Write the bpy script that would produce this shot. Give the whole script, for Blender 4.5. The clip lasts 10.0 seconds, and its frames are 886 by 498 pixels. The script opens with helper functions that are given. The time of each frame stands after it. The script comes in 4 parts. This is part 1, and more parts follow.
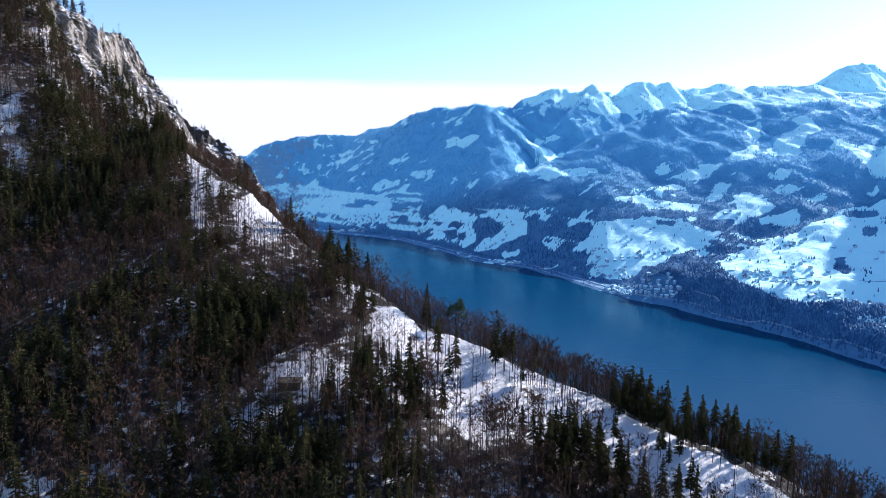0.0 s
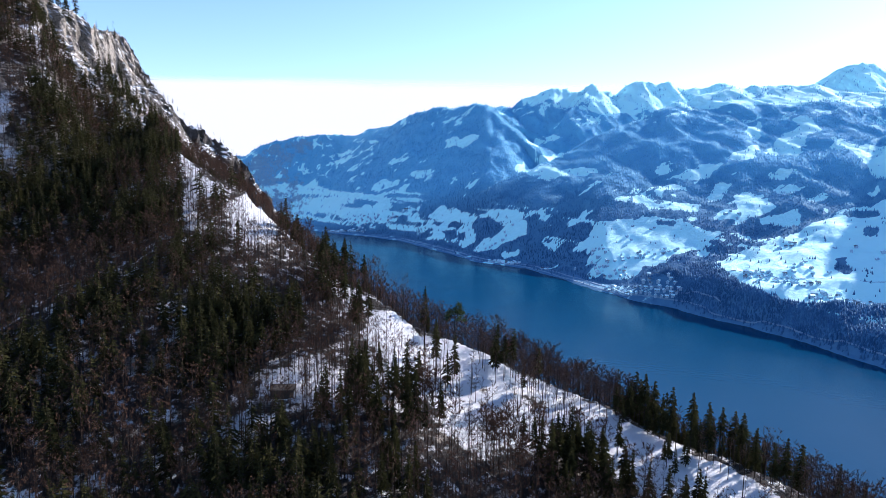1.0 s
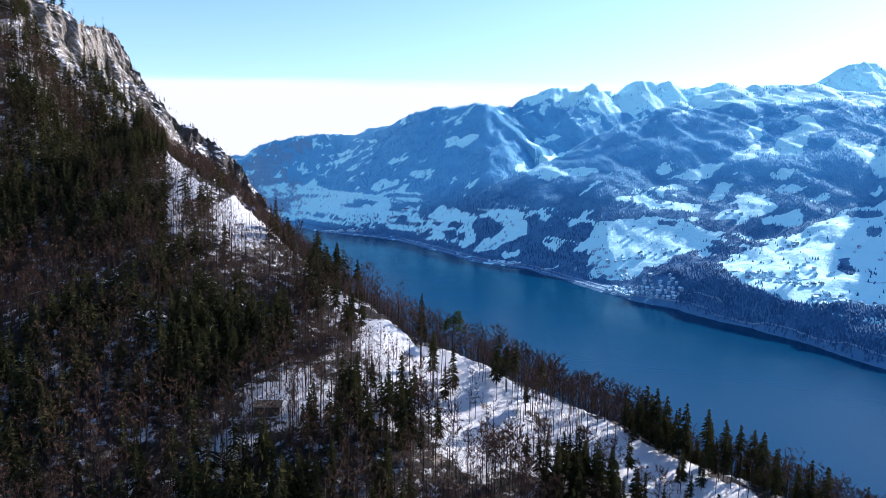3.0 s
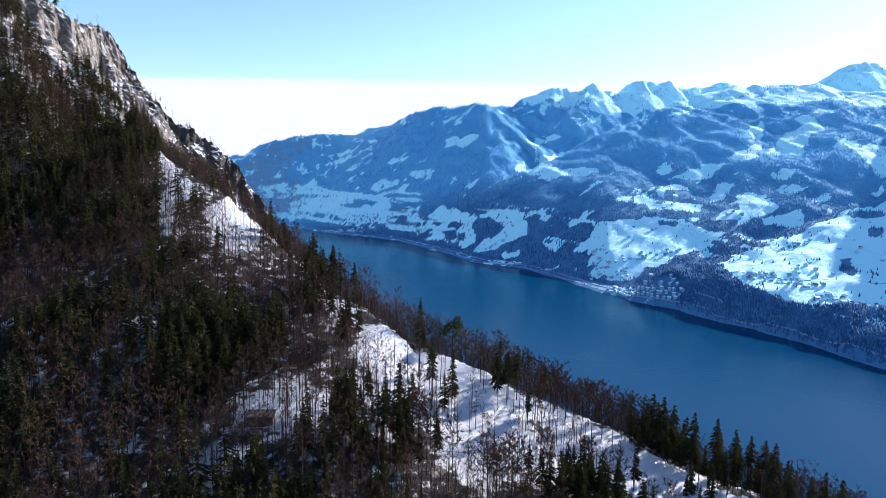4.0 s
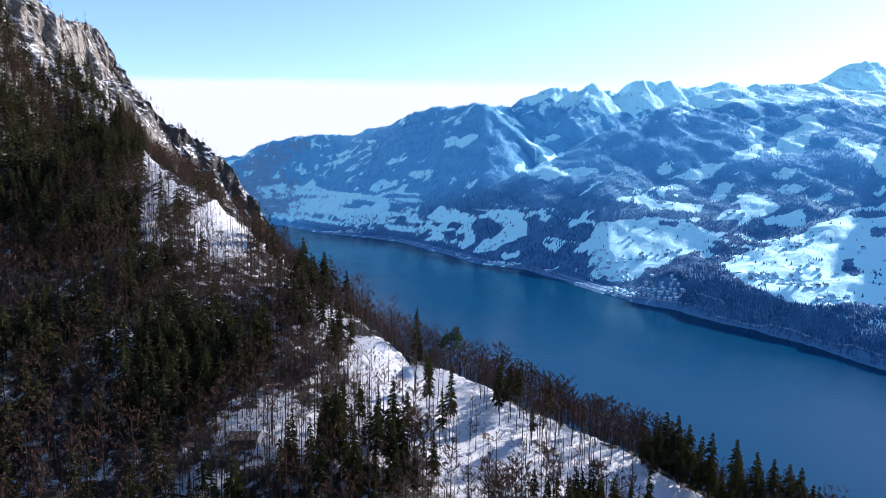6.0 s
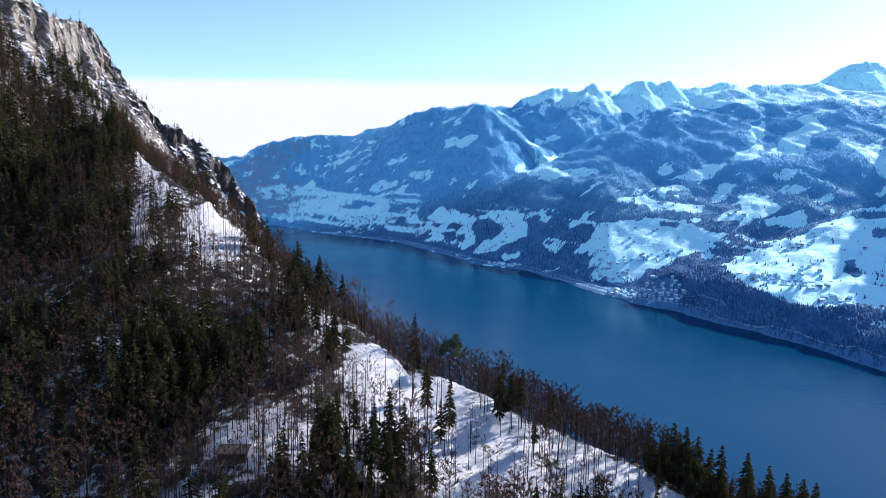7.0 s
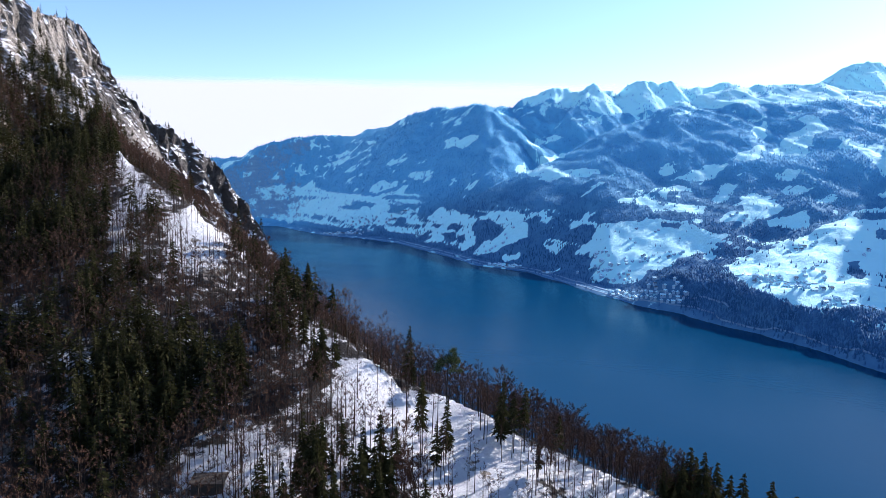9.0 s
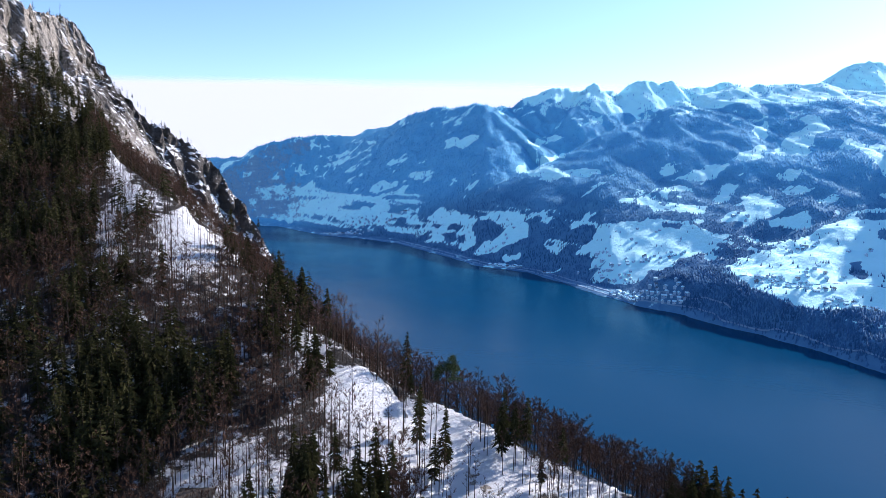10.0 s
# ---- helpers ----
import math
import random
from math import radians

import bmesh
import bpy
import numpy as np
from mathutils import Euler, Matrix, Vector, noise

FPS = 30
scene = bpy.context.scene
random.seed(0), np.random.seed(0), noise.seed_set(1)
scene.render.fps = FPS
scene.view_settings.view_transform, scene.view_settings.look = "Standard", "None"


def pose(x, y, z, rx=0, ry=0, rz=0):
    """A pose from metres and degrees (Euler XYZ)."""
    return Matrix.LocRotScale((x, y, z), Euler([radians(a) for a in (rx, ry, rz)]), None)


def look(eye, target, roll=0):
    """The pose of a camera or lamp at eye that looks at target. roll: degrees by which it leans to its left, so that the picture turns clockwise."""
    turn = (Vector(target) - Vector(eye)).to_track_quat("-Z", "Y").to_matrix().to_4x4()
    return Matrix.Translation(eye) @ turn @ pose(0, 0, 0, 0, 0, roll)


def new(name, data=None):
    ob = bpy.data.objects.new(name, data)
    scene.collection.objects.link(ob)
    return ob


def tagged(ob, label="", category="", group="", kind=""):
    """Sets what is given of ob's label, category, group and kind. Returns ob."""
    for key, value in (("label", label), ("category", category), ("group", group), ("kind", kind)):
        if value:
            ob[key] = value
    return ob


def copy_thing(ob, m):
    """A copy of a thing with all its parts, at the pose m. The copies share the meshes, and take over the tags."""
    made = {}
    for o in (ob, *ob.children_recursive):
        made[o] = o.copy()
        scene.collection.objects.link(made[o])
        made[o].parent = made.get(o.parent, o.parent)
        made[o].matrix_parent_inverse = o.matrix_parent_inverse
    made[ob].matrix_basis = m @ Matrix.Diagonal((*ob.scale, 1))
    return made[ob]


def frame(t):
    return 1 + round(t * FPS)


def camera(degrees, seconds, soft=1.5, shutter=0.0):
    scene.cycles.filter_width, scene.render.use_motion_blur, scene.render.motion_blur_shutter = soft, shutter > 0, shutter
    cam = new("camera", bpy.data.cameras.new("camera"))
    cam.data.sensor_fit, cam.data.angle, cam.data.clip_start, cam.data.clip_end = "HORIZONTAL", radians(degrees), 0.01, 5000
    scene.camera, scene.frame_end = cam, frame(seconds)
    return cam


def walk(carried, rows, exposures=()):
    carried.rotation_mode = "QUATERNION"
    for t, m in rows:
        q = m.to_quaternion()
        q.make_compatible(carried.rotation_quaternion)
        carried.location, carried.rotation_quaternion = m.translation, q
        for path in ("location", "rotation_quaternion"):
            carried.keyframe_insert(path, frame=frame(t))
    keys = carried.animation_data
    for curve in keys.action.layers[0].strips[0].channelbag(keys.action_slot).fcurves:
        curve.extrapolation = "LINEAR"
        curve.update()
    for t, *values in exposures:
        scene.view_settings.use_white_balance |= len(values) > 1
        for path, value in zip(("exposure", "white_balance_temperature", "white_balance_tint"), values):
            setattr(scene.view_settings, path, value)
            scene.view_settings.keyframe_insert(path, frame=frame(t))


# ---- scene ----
cam = camera(67.8, 10.0, soft=0.8)
PATH = [
    (0, (0.85, 1.24, 449.274), (0.715, 3.218, 449.009), 1.3),
    (0.5, (0.808, 5.548, 449.251), (0.673, 7.526, 448.986), 1.3),
    (1, (0.787, 9.891, 449.236), (0.653, 11.868, 448.971), 1.3),
    (1.5, (0.796, 14.245, 449.231), (0.661, 16.223, 448.965), 1.3),
    (2, (0.748, 18.67, 449.243), (0.613, 20.648, 448.978), 1.3),
    (2.5, (0.643, 23.121, 449.27), (0.509, 25.098, 449.004), 1.3),
    (4, (0.189, 36.139, 449.473), (0.055, 38.117, 449.207), 1.3),
    (4.5, (0.036, 40.441, 449.517), (-0.098, 42.418, 449.252), 1.3),
    (5, (-0.086, 44.795, 449.588), (-0.218, 46.773, 449.323), 1.3),
    (5.5, (-0.191, 49.19, 449.683), (-0.323, 51.168, 449.417), 1.2),
    (7, (-0.375, 62.328, 450.094), (-0.508, 64.306, 449.83), 1.2),
    (7.5, (-0.375, 66.761, 450.196), (-0.508, 68.739, 449.932), 1.2),
    (8, (-0.387, 71.227, 450.297), (-0.52, 73.205, 450.033), 1.2),
    (8.5, (-0.367, 75.744, 450.397), (-0.501, 77.722, 450.133), 1.2),
    (9, (-0.377, 80.292, 450.472), (-0.511, 82.27, 450.209), 1.2),
    (9.5, (-0.402, 84.753, 450.483), (-0.537, 86.731, 450.22), 1.2),
    (10, (-0.43, 89.198, 450.463), (-0.565, 91.176, 450.2), 1.2),
]
walk(cam, [(t, look(eye, target, roll)) for t, eye, target, roll in PATH], [(0, 0.72, 5600, 16), (10, 0.62, 5600, 16)])

# ---------------------------------------------------------------- light
SUN_AZ, SUN_EL = radians(52), radians(29.2)      # clockwise from +y, above the horizon
world = bpy.data.worlds.new("world")
scene.world = world
world.use_nodes = True
wt = world.node_tree
sky = wt.nodes.new("ShaderNodeTexSky")
sky.sky_type = "NISHITA"
sky.sun_disc = False
sky.sun_elevation, sky.sun_rotation = SUN_EL, SUN_AZ
sky.altitude, sky.air_density, sky.dust_density, sky.ozone_density = 800, 1.0, 0.65, 2.7
wt.nodes["Background"].inputs["Strength"].default_value = 0.136
wt.links.new(sky.outputs[0], wt.nodes["Background"].inputs["Color"])
sun = new("sun", bpy.data.lights.new("sun", "SUN"))
sun.data.energy, sun.data.angle, sun.data.color = 6.1, radians(0.53), (1.0, 0.87, 0.72)
sun_way = Vector((math.sin(SUN_AZ) * math.cos(SUN_EL), math.cos(SUN_AZ) * math.cos(SUN_EL), math.sin(SUN_EL)))
sun.matrix_world = look(sun_way * 3000, (0, 0, 0))


# ---------------------------------------------------------------- materials
class Mat:
    """A small helper for node materials."""

    def __init__(self, name):
        self.m = bpy.data.materials.new(name)
        self.m.use_nodes = True
        self.t = self.m.node_tree
        self.b = self.t.nodes["Principled BSDF"]
        self.geo = self.t.nodes.new("ShaderNodeNewGeometry")

    def put(self, where, value):
        if isinstance(value, (int, float)):
            where.default_value = value
        elif isinstance(value, tuple):
            where.default_value = (*value, 1.0)
        else:
            self.t.links.new(value, where)

    def noise(self, scale, detail=4.0, rough=0.55, stretch=None):
        n = self.t.nodes.new("ShaderNodeTexNoise")
        n.inputs["Scale"].default_value, n.inputs["Detail"].default_value = scale, detail
        n.inputs["Roughness"].default_value = rough
        vec = self.geo.outputs["Position"]
        if stretch:
            mp = self.t.nodes.new("ShaderNodeMapping")
            mp.inputs["Scale"].default_value = stretch
            self.t.links.new(vec, mp.inputs["Vector"])
            vec = mp.outputs[0]
        self.t.links.new(vec, n.inputs["Vector"])
        return n.outputs["Fac"]

    def edges(self, scale, stretch):
        """How far a place is from the cracks between blocks of rock."""
        n = self.t.nodes.new("ShaderNodeTexVoronoi")
        n.feature = "DISTANCE_TO_EDGE"
        n.inputs["Scale"].default_value = scale
        mp = self.t.nodes.new("ShaderNodeMapping")
        mp.inputs["Scale"].default_value = stretch
        self.t.links.new(self.geo.outputs["Position"], mp.inputs["Vector"])
        self.t.links.new(mp.outputs[0], n.inputs["Vector"])
        return n.outputs["Distance"]

    def ramp(self, value, lo, hi, a=0.0, b=1.0):
        n = self.t.nodes.new("ShaderNodeMapRange")
        n.interpolation_type = "SMOOTHSTEP"
        self.put(n.inputs["Value"], value)
        for k, v in zip((1, 2, 3, 4), (lo, hi, a, b)):
            n.inputs[k].default_value = v
        return n.outputs[0]

    def math(self, op, a, b=0.0):
        n = self.t.nodes.new("ShaderNodeMath")
        n.operation = op
        self.put(n.inputs[0], a)
        self.put(n.inputs[1], b)
        return n.outputs[0]

    def mix(self, fac, a, b):
        n = self.t.nodes.new("ShaderNodeMix")
        n.data_type = "RGBA"
        self.put(n.inputs[0], fac)
        self.put(n.inputs[6], a)
        self.put(n.inputs[7], b)
        return n.outputs[2]

    def attr(self, name):
        n = self.t.nodes.new("ShaderNodeAttribute")
        n.attribute_name = name
        return n.outputs["Fac"]

    def up(self):
        n = self.t.nodes.new("ShaderNodeSeparateXYZ")
        self.t.links.new(self.geo.outputs["Normal"], n.inputs[0])
        return n.outputs[2]

    def height(self):
        n = self.t.nodes.new("ShaderNodeSeparateXYZ")
        self.t.links.new(self.geo.outputs["Position"], n.inputs[0])
        return n.outputs[2]

    def haze_tint(self, lo, hi):
        """Share of painted haze: more with height and towards the far end of the valley."""
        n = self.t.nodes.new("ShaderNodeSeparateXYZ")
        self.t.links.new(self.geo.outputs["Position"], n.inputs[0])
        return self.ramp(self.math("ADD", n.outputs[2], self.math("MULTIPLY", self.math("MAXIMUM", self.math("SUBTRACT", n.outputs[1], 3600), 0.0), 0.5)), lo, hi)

    def bump(self, value, distance, strength=1.0):
        n = self.t.nodes.new("ShaderNodeBump")
        n.inputs["Distance"].default_value, n.inputs["Strength"].default_value = distance, strength
        self.put(n.inputs["Height"], value)
        self.t.links.new(n.outputs[0], self.b.inputs["Normal"])

    def done(self, colour, rough=0.8, spec=0.3):
        self.put(self.b.inputs["Base Color"], colour)
        self.put(self.b.inputs["Roughness"], rough)
        self.b.inputs["Specular IOR Level"].default_value = spec
        return self.m


def make_near_ground():
    m = Mat("snowy_mountain_ground")
    snow = m.mix(m.noise(0.3), (0.84, 0.85, 0.87), (0.92, 0.92, 0.92))
    # fallen leaves, kept near black to paint the deep shade of the forest floor
    litter_shade = m.mix(m.noise(0.9, 6), (0.012, 0.011, 0.010), (0.04, 0.032, 0.026))
    rock = m.mix(m.noise(0.12, 8, 0.65, (1, 1, 2.2)), (0.17, 0.15, 0.125), (0.64, 0.565, 0.475))
    rock = m.mix(m.ramp(m.noise(0.35, 6, 0.7, (1.6, 1.6, 0.4)), 0.54, 0.64, 0.0, 0.6), rock, (0.05, 0.048, 0.045))
    rock = m.mix(m.ramp(m.noise(0.028, 5, 0.6), 0.5, 0.6, 0.0, 0.4), rock, (0.07, 0.066, 0.062))
    rock = m.mix(m.ramp(m.noise(0.05, 5), 0.6, 0.72), rock, (0.38, 0.31, 0.21))
    rock = m.mix(m.ramp(m.noise(0.16, 7, 0.7), 0.52, 0.62, 0.0, 0.4), rock, (0.055, 0.042, 0.032))
    rock = m.mix(m.ramp(m.noise(0.5, 6, 0.75, (1.3, 1.3, 0.6)), 0.5, 0.58, 0.0, 0.45), rock, (0.03, 0.027, 0.024))
    # shade of the crag faces turned from the sun, painted into the rock
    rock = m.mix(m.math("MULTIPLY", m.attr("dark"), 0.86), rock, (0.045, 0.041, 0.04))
    rock = m.mix(m.ramp(m.edges(0.16, (1.5, 1.5, 0.6)), 0.05, 0.0, 0.0, 0.8), rock, (0.022, 0.020, 0.019))
    ledge = m.math("SUBTRACT", m.noise(0.35, 6, 0.7, (0.4, 0.4, 2.4)), 0.5)
    steep = m.math("ADD", m.up(), m.math("MULTIPLY", m.math("SUBTRACT", m.noise(0.06, 10, 0.72), 0.5), 2.0))
    steep = m.math("ADD", steep, m.math("MULTIPLY", ledge, 0.8))
    is_snow = m.ramp(steep, 0.62, 0.70)
    # this painted shade spreads with the woods
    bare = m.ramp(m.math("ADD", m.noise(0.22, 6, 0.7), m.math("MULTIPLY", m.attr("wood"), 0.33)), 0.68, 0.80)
    ground = m.mix(bare, snow, litter_shade)
    m.bump(m.math("ADD", m.noise(0.3, 10, 0.75), m.math("MULTIPLY", ledge, 0.6)), 3.0, 1.0)
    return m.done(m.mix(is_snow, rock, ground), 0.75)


def make_far_ground():
    m = Mat("far_mountain_ground")
    # the blue of distant haze is mixed into the snow, wood and rock colours
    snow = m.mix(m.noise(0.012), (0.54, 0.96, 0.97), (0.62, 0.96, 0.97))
    haze_tint = m.haze_tint(110, 560)
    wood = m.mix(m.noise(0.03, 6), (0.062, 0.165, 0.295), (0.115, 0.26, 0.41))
    # higher and farther woods take on more painted haze
    wood = m.mix(haze_tint, wood, (0.19, 0.48, 0.68))
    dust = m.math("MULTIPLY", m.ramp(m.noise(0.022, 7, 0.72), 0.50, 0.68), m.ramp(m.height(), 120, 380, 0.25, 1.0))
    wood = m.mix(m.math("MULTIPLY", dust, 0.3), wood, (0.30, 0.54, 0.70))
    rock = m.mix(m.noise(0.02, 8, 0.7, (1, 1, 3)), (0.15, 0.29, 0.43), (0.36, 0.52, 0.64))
    edge = m.math("MULTIPLY", m.math("SUBTRACT", m.noise(0.02, 6, 0.65), 0.5), 0.9)
    open_land = m.ramp(m.math("ADD", m.attr("open"), edge), 0.42, 0.56)
    is_rock = m.ramp(m.math("ADD", m.up(), m.math("MULTIPLY", edge, 0.8)), 0.50, 0.40)
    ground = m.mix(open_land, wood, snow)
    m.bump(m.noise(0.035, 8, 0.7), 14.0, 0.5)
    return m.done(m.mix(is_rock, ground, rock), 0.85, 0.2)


def make_water():
    m = Mat("lake_water")
    m.b.inputs["IOR"].default_value = 1.33
    swell = m.math("ADD", m.noise(0.05, 3, 0.5, (1, 1.6, 1)), m.math("MULTIPLY", m.noise(0.35, 3, 0.6), 0.10))
    m.bump(swell, 0.8, 0.2)
    calm = m.ramp(m.noise(0.004, 4), 0.4, 0.65, 0.18, 0.22)
    blue = m.mix(m.noise(0.003, 3), (0.0008, 0.033, 0.081), (0.001, 0.039, 0.094))
    # wind-ruffled streaks: their paler sky reflection is put into the base colour
    gust_sheen = m.ramp(m.noise(0.006, 6, 0.65, (1, 2.6, 1)), 0.66, 0.8, 0.0, 0.5)
    m.b.inputs["Specular Tint"].default_value = (0.10, 0.55, 1.0, 1.0)
    return m.done(m.mix(gust_sheen, blue, (0.02, 0.07, 0.11)), calm, 0.15)


def make_bark(name, lo, hi):
    m = Mat(name)
    return m.done(m.mix(m.noise(1.2, 5), lo, hi), 0.9, 0.06)


def make_needles(name, lo, hi, tip, thin=0.0):
    m = Mat(name)
    col = m.mix(m.ramp(m.noise(0.09, 2), 0.35, 0.65), lo, hi)
    col = m.mix(m.ramp(m.noise(1.1, 3), 0.5, 0.75), col, tip)
    m.done(col, 0.85, 0.06)
    if thin:
        glow, both = m.t.nodes.new("ShaderNodeBsdfTranslucent"), m.t.nodes.new("ShaderNodeMixShader")
        both.inputs[0].default_value = thin
        m.put(glow.inputs["Color"], col)
        m.put(both.inputs[1], m.b.outputs[0])
        m.put(both.inputs[2], glow.outputs[0])
        m.put(m.t.nodes["Material Output"].inputs["Surface"], both.outputs[0])
    return m.m


def make_plain(name, lo, hi, scale=1.0, rough=0.8):
    m = Mat(name)
    return m.done(m.mix(m.noise(scale, 5), lo, hi), rough, 0.3)


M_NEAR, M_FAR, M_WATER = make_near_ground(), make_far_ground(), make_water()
M_BARK = make_bark("dark_bark", (0.024, 0.018, 0.014), (0.06, 0.046, 0.037))
M_TWIG = make_needles("bare_twigs", (0.058, 0.032, 0.021), (0.102, 0.056, 0.037), (0.145, 0.087, 0.06))
M_SPRUCE = make_needles("spruce_needles", (0.024, 0.025, 0.010), (0.042, 0.041, 0.015), (0.080, 0.072, 0.028), 0.38)
M_PINE = make_needles("pine_needles", (0.03, 0.045, 0.018), (0.05, 0.065, 0.022), (0.11, 0.11, 0.04), 0.35)


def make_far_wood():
    """Conifers with blue haze painted into their colour, more the higher and farther they stand."""
    m = Mat("hazed_far_forest")
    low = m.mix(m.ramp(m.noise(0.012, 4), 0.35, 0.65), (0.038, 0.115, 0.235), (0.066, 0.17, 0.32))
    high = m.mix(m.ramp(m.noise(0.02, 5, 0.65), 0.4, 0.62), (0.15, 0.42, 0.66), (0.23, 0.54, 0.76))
    col = m.mix(m.haze_tint(110, 530), low, high)
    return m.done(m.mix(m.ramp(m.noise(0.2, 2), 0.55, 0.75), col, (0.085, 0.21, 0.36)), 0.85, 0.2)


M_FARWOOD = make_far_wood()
# plaster, roofs and asphalt across the lake, blued with painted haze
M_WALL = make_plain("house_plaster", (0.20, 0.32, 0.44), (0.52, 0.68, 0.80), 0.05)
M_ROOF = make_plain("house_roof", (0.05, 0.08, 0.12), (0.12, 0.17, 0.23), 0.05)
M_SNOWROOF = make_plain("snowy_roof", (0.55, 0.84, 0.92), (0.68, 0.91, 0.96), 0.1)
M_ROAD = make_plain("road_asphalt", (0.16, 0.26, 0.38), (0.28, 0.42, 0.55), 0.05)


# ---------------------------------------------------------------- land forms
# terrain-begin
def vnoise(x, y, seed=0):
    """Smooth lattice noise from -1 to 1."""
    xi, yi = np.floor(x).astype(np.int64), np.floor(y).astype(np.int64)
    fx, fy = x - xi, y - yi
    fx, fy = fx * fx * (3 - 2 * fx), fy * fy * (3 - 2 * fy)

    def h(a, b):
        n = (a * 374761393 + b * 668265263 + seed * 982451653) & 0x7FFFFFFF
        n = ((n ^ (n >> 13)) * 1274126177) & 0x7FFFFFFF
        return ((n ^ (n >> 16)) & 0xFFFF) / 32767.5 - 1

    a, b, c, d = h(xi, yi), h(xi + 1, yi), h(xi, yi + 1), h(xi + 1, yi + 1)
    return (a * (1 - fx) + b * fx) * (1 - fy) + (c * (1 - fx) + d * fx) * fy


def fbm(x, y, size, octaves=4, seed=0, gain=0.5):
    out, amp = 0.0, 1.0
    for k in range(octaves):
        out = out + amp * vnoise(x / size + 17.3 * k, y / size - 9.1 * k, seed + k)
        size, amp = size * 0.5, amp * gain
    return out


def ridge(x, y, line, left, right, cap=0.0, shoulder=0.0):
    """The land that falls from a crest line (x, y, z) with the given slopes on its left and right, and more steeply past its start."""
    z = np.full(np.shape(x), -1e9)
    for (ax, ay, az), (bx, by, bz) in zip(line, line[1:]):
        dx, dy = bx - ax, by - ay
        along = ((x - ax) * dx + (y - ay) * dy) / (dx * dx + dy * dy)
        t = np.clip(along, 0, 1)
        d = np.hypot(x - ax - t * dx, y - ay - t * dy)
        side = (dx * (y - ay) - dy * (x - ax)) > 0
        d = np.where(side, np.hypot(d, shoulder) - shoulder, d)
        if cap:
            z = np.maximum(z, az + t * (bz - az) - d * np.where(along < 0, cap, np.where(side, left, right)))
            continue
        z = np.maximum(z, az + t * (bz - az) - d * np.where(side, left, right))
    return z


def smooth(a, b, v):
    t = np.clip((v - a) / (b - a), 0, 1)
    return t * t * (3 - 2 * t)


SPUR_LOW = [(620, 60, -60), (400, 140, 110), (220, 215, 262), (139, 245, 324), (87, 265, 339), (38, 290, 349),
            (-15, 311, 366), (-48, 327, 370), (-78, 344, 383), (-128, 374, 414), (-160, 396, 434), (-190, 418, 448)]
SPUR_HIGH = [(-190, 418, 448), (-228, 458, 463), (-262, 508, 482), (-290, 545, 513), (-326, 590, 547)]
SUMMIT = [(-331, 552, 556), (-348, 520, 572), (-362, 506, 596), (-440, 490, 680), (-620, 450, 820), (-1000, 400, 1050), (-1600, 200, 1200)]
FAR_SPUR = [(-330, 551, 556), (-336, 585, 560), (-354, 622, 563), (-368, 674, 558), (-340, 675, 517), (-317, 676, 487), (-308, 679, 476), (-286, 697, 464),
            (-270, 708, 448), (-254, 708, 435), (-244, 706, 419), (-232, 703, 402), (-219, 700, 385), (-207, 697, 364), (-196, 694, 330),
            (-184, 690, 250), (-170, 686, 120), (-158, 682, -30)]

def near_height(x, y):
    z = ridge(x, y, SPUR_LOW, 0.57 - 0.12 * smooth(-110, -35, x), 0.85, 0, 24)
    z = np.maximum(z, ridge(x, y, SPUR_HIGH, 0.9, 1.5))
    z = np.maximum(z, ridge(x, y, SUMMIT, 0.92, 2.0, 2.4))
    z = np.maximum(z, ridge(x, y, FAR_SPUR, 2.4, 1.9))
    crag = crag_zone(x, y)
    # an upright band of rock under the pale summit
    lean = 5 * fbm(x, y, 26, 3, 71)
    step = smooth(-330, -306, x + lean + 0.35 * np.abs(y - 555)) * smooth(470, 500, y) * smooth(640, 600, y)
    z = z - 16 * step * smooth(500, 530, z)
    z = z + fbm(x, y, 45, 4, 3) * (1.8 + 1.5 * crag) + fbm(x, y, 9, 3, 7) * 0.6
    z = z + crag * (3 - 5 * np.abs(fbm(x, y, 44, 4, 8, 0.5)) - 3 * np.abs(fbm(x, y, 11, 3, 12, 0.6)) + 2.0 * fbm(x, y, 7, 3, 9, 0.75))
    return z


def crag_zone(x, y):
    """1 on the rocky heights, 0 on the soil of the lower spur."""
    return np.maximum(smooth(-222, -262, x + 0.25 * (y - 470)) * smooth(440, 475, y + 0.3 * (x + 260)), smooth(585, 625, y))


def crag_shift(x, y, z):
    """How far the rock faces bulge sideways: ledges and buttresses."""
    rib = fbm(x + y, z * 0.35 + 0.2 * x, 22, 5, 41, 0.7) * 4.0
    ledge = fbm(z + 0.5 * x - 0.2 * y, (x + y) * 0.6, 19, 3, 47, 0.6) * 2.6
    step = np.abs(((z * 0.05 + 0.03 * x + 1.1 * fbm(x, y, 40, 3, 49)) % 1.0) - 0.5) * 3.4 - 0.85
    ledge = ledge + rib + step
    block = 2.2 - 5.5 * np.abs(fbm(x + 0.4 * z, y - 0.5 * z, 13, 3, 53, 0.6))
    return crag_zone(x, y) * (ledge + block) * (1 + 0.4 * smooth(610, 640, y))


SHORE = [(-3600, 4480), (-2000, 4430), (-1393, 4372), (-969, 3915), (-743, 3823), (-521, 3681), (-299, 3365), (-30, 2940),
         (166, 2821), (302, 2568), (408, 2354), (492, 2218), (615, 2120), (674, 1976), (755, 1887), (821, 1787),
         (868, 1676), (928, 1546), (1000, 1300), (1150, 900), (1500, -600)]
